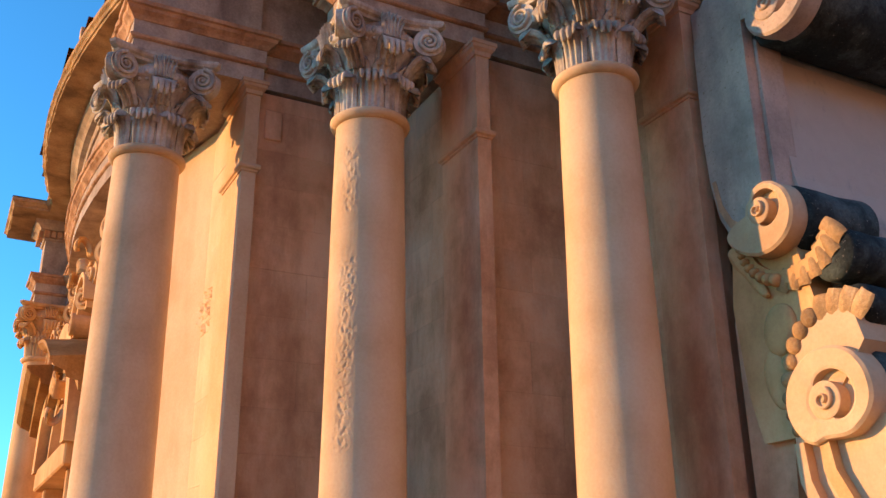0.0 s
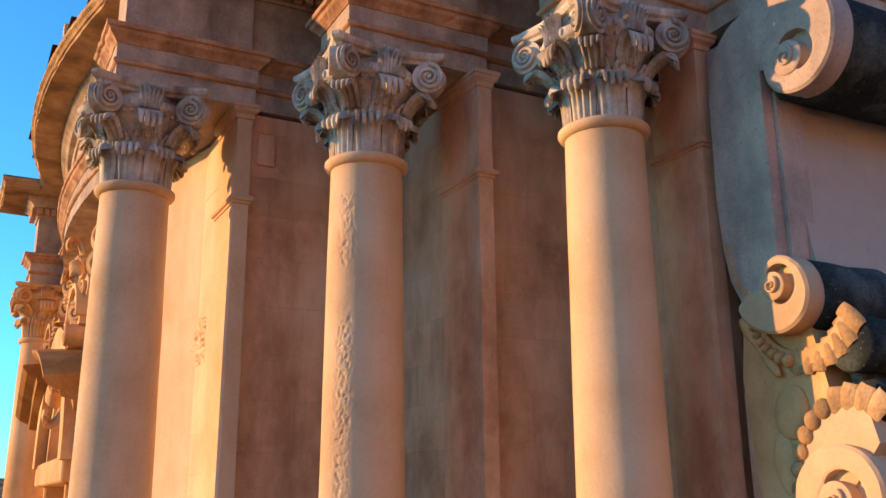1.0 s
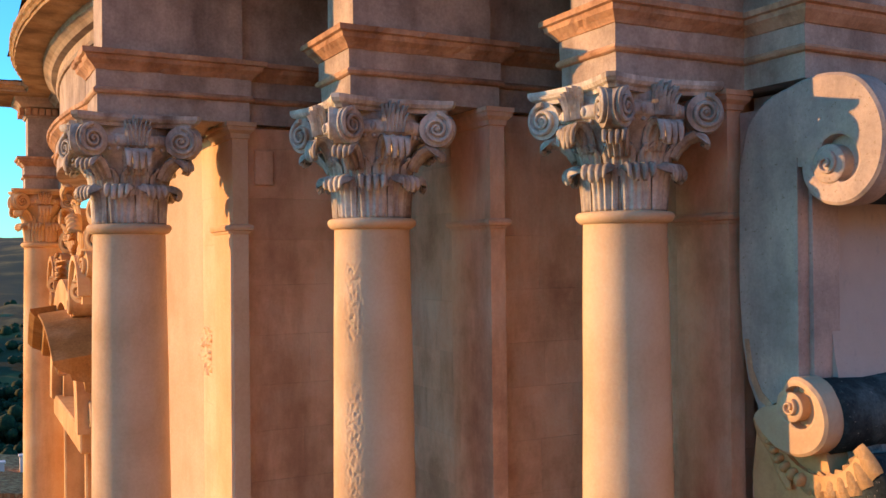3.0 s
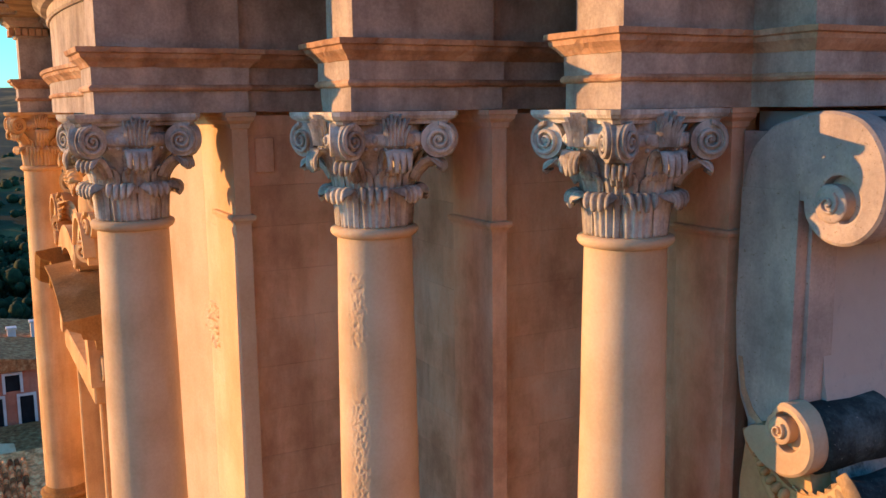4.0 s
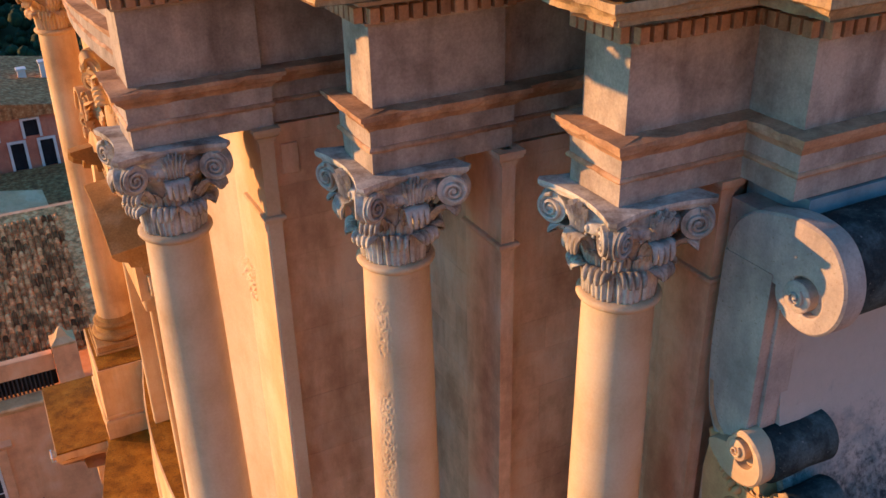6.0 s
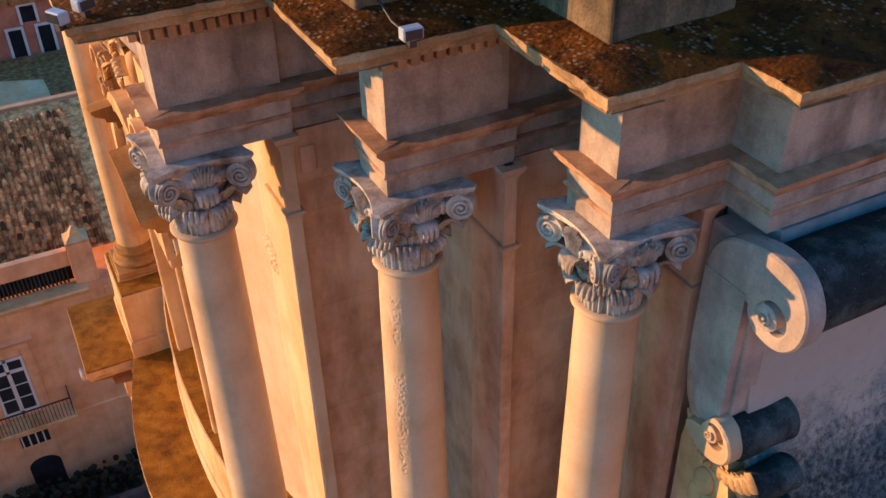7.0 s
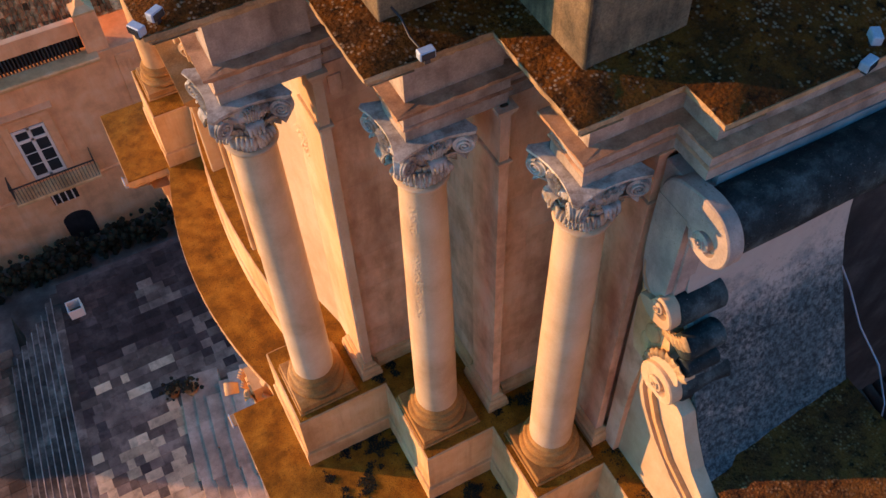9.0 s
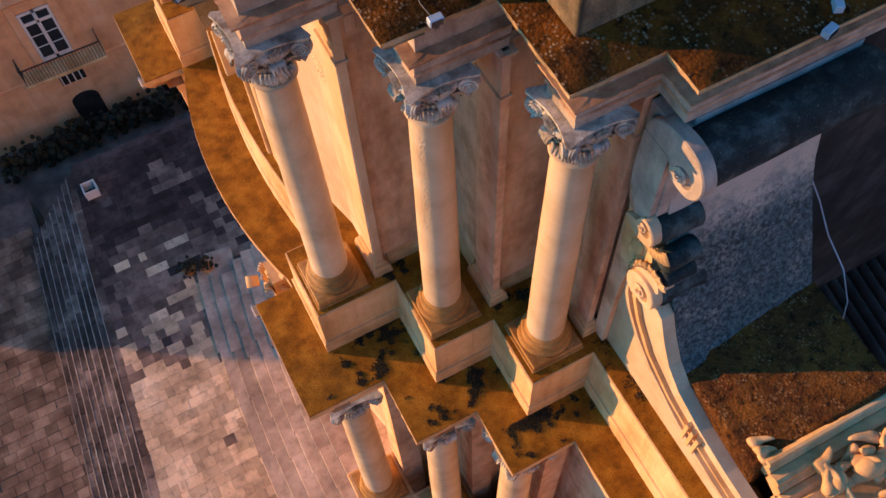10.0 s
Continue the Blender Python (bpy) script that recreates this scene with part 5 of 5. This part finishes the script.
part("string_course", sweep_data([(-0.1, -0.75), (0.05, -0.75), (0.09, -0.68), (0.05, -0.6), (-0.1, -0.58)], [(-26, HY), (9, HY)]), PLASTER, house)
part("cornice", sweep_data([(-0.3, 5.35), (0.06, 5.36), (0.12, 5.5), (0.3, 5.58), (0.34, 5.7), (0.30, 5.78), (-0.3, 5.82)], [(-26, HY), (1.0, HY)]), STONE, house)
part("parapet", box_data(-26, 0.6, HY + 0.35, HY + 0.7, 6.6, 7.35, 0.02), PLASTER, house)
part("louvre_back", box_data(-26, 0.6, HY + 0.6, HY + 0.66, 5.8, 6.62), DARK, house)
slat = box_data(-0.03, 0.03, -0.05, 0.05, 5.8, 6.6)
for k in range(42):
    part("louvre_slat", slat, IRON, house, m=pose(-6.0 + 0.155 * k, HY + 0.45, 0, 0, 0, 25))
pier = part("pier", box_data(0.62, 1.55, HY + 0.1, HY + 0.95, 5.5, 7.7, 0.02), PLASTER, house)
part("pier_cap", lathe_data([(0.62, 7.7), (0.66, 7.8), (0.5, 7.88), (0.3, 8.0), (0.18, 8.2), (0.05, 8.35)], 4, False), STONE, house, m=pose(1.08, HY + 0.5, 0, 0, 0, 45))
part("pilaster_strip", box_data(1.6, 2.5, HY - 0.06, HY + 0.2, -4.6, 5.4, 0.01), PLASTER, house)
for a in range(3):
    part("triglyph", box_data(1.75 + 0.22 * a, 1.87 + 0.22 * a, HY - 0.09, HY, 4.4, 5.0, 0.01), PLASTER, house)
XW = -2.98
win = part("window", box_data(XW - 0.72, XW + 0.72, HY - 0.02, HY + 0.05, 0.15, 3.25, 0.01), DARK, house, "tall white french window with dark panes")
for x0, x1, z0, z1 in ((-0.72, -0.60, 0.15, 3.25), (0.60, 0.72, 0.15, 3.25), (-0.08, 0.08, 0.15, 3.25), (-0.6, 0.6, 3.12, 3.25), (-0.6, 0.6, 0.15, 0.42), (-0.6, 0.6, 2.5, 2.66)):
    part("frame", box_data(XW + x0, XW + x1, HY - 0.09, HY - 0.01, z0, z1, 0.012), WHITE, win)
for sgn in (-1, 1):
    for z0, z1 in ((0.42, 1.1), (1.13, 1.8), (1.83, 2.5), (2.66, 3.12)):
        part("pane", box_data(XW + sgn * 0.34 - 0.25, XW + sgn * 0.34 + 0.25, HY - 0.05, HY - 0.03, z0, z1, 0.01), GLASS, win)
    for z in (1.1, 1.8):
        part("glazing_bar", box_data(XW + sgn * 0.34 - 0.26, XW + sgn * 0.34 + 0.26, HY - 0.08, HY - 0.03, z, z + 0.035), WHITE, win)
part("surround", box_data(XW - 1.1, XW - 0.73, HY - 0.10, HY + 0.02, 0.0, 3.6, 0.02), PLASTER, house)
part("surround", box_data(XW + 0.73, XW + 1.1, HY - 0.10, HY + 0.02, 0.0, 3.6, 0.02), PLASTER, house)
part("hood", sweep_data([(-0.1, 3.85), (0.08, 3.86), (0.14, 3.98), (0.3, 4.05), (0.34, 4.15), (-0.1, 4.25)], [(XW - 1.35, HY), (XW + 1.35, HY)]), PLASTER, house)
part("architrave", box_data(XW - 1.1, XW + 1.1, HY - 0.1, HY + 0.02, 3.6, 3.85, 0.01), PLASTER, house)
bal = part("balcony", box_data(XW - 1.9, XW + 2.0, HY - 0.95, HY, -0.22, -0.02, 0.03), STONE, house, "stone balcony with an iron railing")
for u in range(27):
    part("baluster", box_data(-0.012, 0.012, -0.012, 0.012, 0, 0.95), IRON, bal, m=pose(XW - 1.82 + 0.145 * u, HY - 0.88, -0.02))
part("rail", box_data(XW - 1.85, XW + 1.95, HY - 0.91, HY - 0.85, 0.92, 0.97), IRON, bal)
for e in (-1.84, 1.94):
    part("rail", box_data(XW + e - 0.02, XW + e + 0.02, HY - 0.9, HY, 0.92, 0.97), IRON, bal)
    for u in range(6):
        part("baluster", box_data(-0.012, 0.012, -0.012, 0.012, 0, 0.95), IRON, bal, m=pose(XW + e, HY - 0.75 + 0.14 * u, -0.02))
for e in (-1.2, 0.0, 1.3):
    part("bracket", extrude_x([(HY, -0.22), (HY - 0.8, -0.22), (HY - 0.7, -0.42), (HY - 0.2, -0.75), (HY, -1.0)], XW + e - 0.13, XW + e + 0.13), STONE, bal)
part("low_window", box_data(XW - 0.55, XW + 0.65, HY - 0.01, HY + 0.05, -1.75, -1.1), DARK, house, "low barred window")
for k in range(4):
    part("bar", box_data(XW - 0.5 + 0.3 * k, XW - 0.44 + 0.3 * k, HY - 0.06, HY - 0.01, -1.75, -1.1), WHITE, house)
door = [(XW - 0.6, -4.6), (XW + 0.75, -4.6), (XW + 0.75, -3.1)] + [(XW + 0.075 + 0.675 * math.cos(radians(a)), -3.1 + 0.5 * math.sin(radians(a))) for a in range(15, 180, 15)] + [(XW - 0.6, -3.1)]
part("door", mesh_of([(x, yy, z) for yy in (HY - 0.02, HY + 0.1) for x, z in door], [tuple(range(len(door))), tuple(range(len(door), 2 * len(door)))] +
     [(i, (i + 1) % len(door), len(door) + (i + 1) % len(door), len(door) + i) for i in range(len(door))]), DARK, house, "dark arched doorway")

# tiled roof behind the parapet
SLOPE = 17.0
roof = part("roof", box_data(-26, 6, HY + 0.72, 44.5, 6.9, 6.95), TILE, house, "old barrel-tiled roof")
roof.matrix_basis = pose(0, HY + 0.72, 6.95) @ pose(0, 0, 0, SLOPE, 0, 0) @ pose(0, -HY - 0.72, -6.95)


def tile_data(r=0.115, ln=0.46):
    v, f = [], []
    for y, s in ((0, 1.0), (ln, 0.82)):
        for i in range(7):
            a = math.pi * i / 6
            v.append((r * s * math.cos(a), y, r * s * math.sin(a)))
        for i in range(7):
            a = math.pi * i / 6
            v.append(((r * s - 0.018) * math.cos(a), y, (r * s - 0.018) * math.sin(a)))
    for i in range(6):
        f += [(i, i + 1, 15 + i, 14 + i), (7 + i, 21 + i, 22 + i, 8 + i), (i, 7 + i, 8 + i, i + 1)]
    return v, f


TILE_ONE = mesh_of(*tile_data(), "tile", True)
random.seed(31)
base_m = pose(0, HY + 0.8, 6.98) @ pose(0, 0, 0, SLOPE, 0, 0)
bulk = []
tv, tf = tile_data()
made = 0
for row in range(21):
    for c in range(36):
        x = -6.9 + 0.26 * c + random.uniform(-0.012, 0.012)
        m = base_m @ pose(x, row * 0.40 + random.uniform(-0.03, 0.03), random.uniform(0, 0.02), random.uniform(-2, 2), 0, random.uniform(-3, 3))
        if -3.2 < x < 1.9 and row < 15:
            part("roof_tile", TILE_ONE, TILE, roof, m=roof.matrix_basis.inverted() @ m)
            made += 1
        else:
            bulk.append(([m @ Vector(p) for p in tv], tf))
tagged(part("roof_tiles_far", joined(bulk), TILE_ISLAND, house), kind="stuff")

# ---------- houses further off ----------
def far_house(x0, x1, y0, y1, z0, z1, mat, label, roof_up=1.6, windows=()):
    h = thing("house", label, "house", "houses of the town")
    part("wall", box_data(x0, x1, y0, y1, z0, z1), mat, h)
    zr = z1 + roof_up
    xm = (x0 + x1) / 2
    part("roof", mesh_of([(x0 - 0.3, y0 - 0.3, z1), (xm, y0 - 0.3, zr), (x1 + 0.3, y0 - 0.3, z1), (x0 - 0.3, y1, z1), (xm, y1, zr), (x1 + 0.3, y1, z1)],
                         [(0, 1, 4, 3), (1, 2, 5, 4), (0, 1, 2), (3, 4, 5), (0, 2, 5, 3)]), TILE, h)
    for wx, wz, ww, wh in windows:
        w = part("window", box_data(wx - ww / 2, wx + ww / 2, y0 - 0.02, y0 + 0.05, wz, wz + wh), DARK, h)
        part("frame", box_data(wx - ww / 2 - 0.16, wx - ww / 2, y0 - 0.1, y0 + 0.02, wz - 0.1, wz + wh + 0.15), WHITE, w)
        part("frame", box_data(wx + ww / 2, wx + ww / 2 + 0.16, y0 - 0.1, y0 + 0.02, wz - 0.1, wz + wh + 0.15), WHITE, w)
        part("frame", box_data(wx - ww / 2, wx + ww / 2, y0 - 0.1, y0 + 0.02, wz + wh, wz + wh + 0.15), WHITE, w)
    return h


far_house(-9, 7.5, 60, 72, -10, 9.2, REDPLASTER, "red plastered town house with white-framed windows", 1.3,
          ((1.6, 5.9, 0.75, 1.7), (-0.4, 5.9, 0.75, 1.7), (3.3, 5.9, 0.75, 1.7), (2.6, 7.95, 0.8, 1.0), (0.2, 7.95, 0.8, 1.0), (-2.6, 5.9, 0.75, 1.7), (5.3, 5.9, 0.75, 1.7)))
far_house(-14, 9, 78, 92, -22, 1.0, PLASTER, "pale town house on the slope behind", 2.0)
far_house(-30, -12, 64, 80, -12, 6, PLASTER, "pale town house beside the street", 2.0)
low_roof = thing("outbuilding", "low outbuilding with a tiled roof and sunlit terrace", "house")
part("wall", box_data(-8, 7, 48, 59.5, -6, 6.0), PLASTER, low_roof)
part("terrace_wall", box_data(-8, 7, 50.5, 50.9, 6.0, 7.0, 0.02), PLASTER, low_roof)
part("awning", mesh_of([(-1.5, 50.2, 6.7), (2.4, 50.2, 6.3), (2.2, 53.5, 6.9), (-1.2, 53.5, 7.5)], [(0, 1, 2, 3)]), PLASTER, low_roof)
bulk = []
m0 = pose(0, 45.0, 6.6) @ pose(0, 0, 0, 8, 0, 0)
for row in range(8):
    for c in range(34):
        m = m0 @ pose(-3.5 + 0.26 * c, row * 0.42, 0, random.uniform(-2, 2), 0, random.uniform(-4, 4) + 20)
        bulk.append(([m @ Vector(p) for p in tv], tf))
tagged(part("roof_tiles", joined(bulk), TILE_ISLAND, low_roof), kind="stuff")
part("flat_roof", box_data(-8, 7, 48.2, 59.4, 6.0, 6.08), TILE, low_roof)
part("roof_bed", box_data(-6, 7, 44.6, 48.2, 5.5, 6.55), TILE, low_roof)
for x, z in ((3.0, 10.4), (4.4, 10.7), (5.6, 10.2)):
    ch = thing("chimney", "small pale chimney on a far roof", "chimney", "far chimneys")
    part("stack", box_data(x - 0.25, x + 0.25, 66, 66.5, 8.5, z, 0.02), WHITE, ch)
    part("pot", box_data(x - 0.32, x + 0.32, 65.93, 66.57, z, z + 0.12, 0.02), WHITE, ch)

# trees on the slope
woods = thing("woods", "dark trees on the far hillside", "trees", kind="stuff")
random.seed(40)
bits = []
for _ in range(1500):
    y = random.uniform(96, 420)
    x = random.uniform(-0.35, 0.35) * y
    u = max(0, (y - 130) / 770)
    z = -4.62 - 33 * min(1, (y - 70) / 60) if y < 130 else -37 + 78 * u ** 0.8
    s = random.uniform(2.2, 4.6)
    for _ in range(8):
        bits.append(ball((x + random.gauss(0, s * 0.65), y + random.gauss(0, s * 0.65), z + s * random.uniform(0.1, 1.9)), s * random.uniform(0.2, 0.48), 6, 4, (1, 1, random.uniform(0.7, 1.2))))
part("crowns", joined(bits, True), LEAF, woods)

# ---------- side aisle roofs beyond the wing ----------
aisle = thing("aisle_roof", "dark tiled aisle roof in shade beside the church", "roof", kind="structure")
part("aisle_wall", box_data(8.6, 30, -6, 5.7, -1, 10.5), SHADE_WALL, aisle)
av, af = [], []
for c in range(60):
    x = 8.7 + 0.3 * c
    o = len(av)
    for yy, zz in ((5.6, 13.2), (-6, 10.6)):
        for i in range(7):
            a = math.pi * i / 6
            av.append((x + 0.13 * math.cos(a), yy, zz + 0.13 * math.sin(a)))
    af += [(o + i, o + i + 1, o + 8 + i, o + 7 + i) for i in range(6)]
part("roof_bed", mesh_of([(8.6, 5.7, 13.2), (30, 5.7, 13.2), (30, -6, 10.6), (8.6, -6, 10.6)], [(0, 1, 2, 3)]), SHADE_TILE, aisle)
tagged(part("roof_rows", mesh_of(av, af, "rows", True), SHADE_TILE, aisle), kind="stuff")
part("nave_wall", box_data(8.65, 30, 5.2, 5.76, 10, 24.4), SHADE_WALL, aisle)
cable2 = thing("cable", "thin cable hanging down the nave wall", "cable")
part("wire", tube([(8.75, 5.15, 21.7), (8.8, 4.98, 21.4), (9.0, 4.65, 20.8), (9.2, 4.29, 20.04), (9.35, 3.8, 19.5), (9.5, 3.45, 18.7), (9.6, 3.2, 17.5), (9.8, 3.0, 13.5)], 0.014), METAL, cable2)


# unseen rows of house blocks, added behind the camera to bounce warm sunlight
town = thing("hillside_town", "unseen house blocks added to bounce sunlight onto the church", "houses", kind="stuff")
random.seed(77)
bits = []
for row in range(13):
    x = -150.0
    y1, z0 = -40.0 - 9.5 * row, -4.8 + 6.2 * row
    while x < 150:
        w, h, d = random.uniform(8, 15), random.uniform(8.5, 13), random.uniform(-1.5, 1.5)
        v = [(px, py, pz) for pz in (z0 - 6, z0 + h) for px, py in ((x, y1 + d), (x + w, y1 + d), (x + w, y1 + d - 10), (x, y1 + d - 10))]
        bits.append((v, [(4, 5, 6, 7), (0, 1, 5, 4), (1, 2, 6, 5), (2, 3, 7, 6), (3, 0, 4, 7)]))
        x += w
part("house_blocks", joined(bits, False), BOUNCE_PLASTER, town)
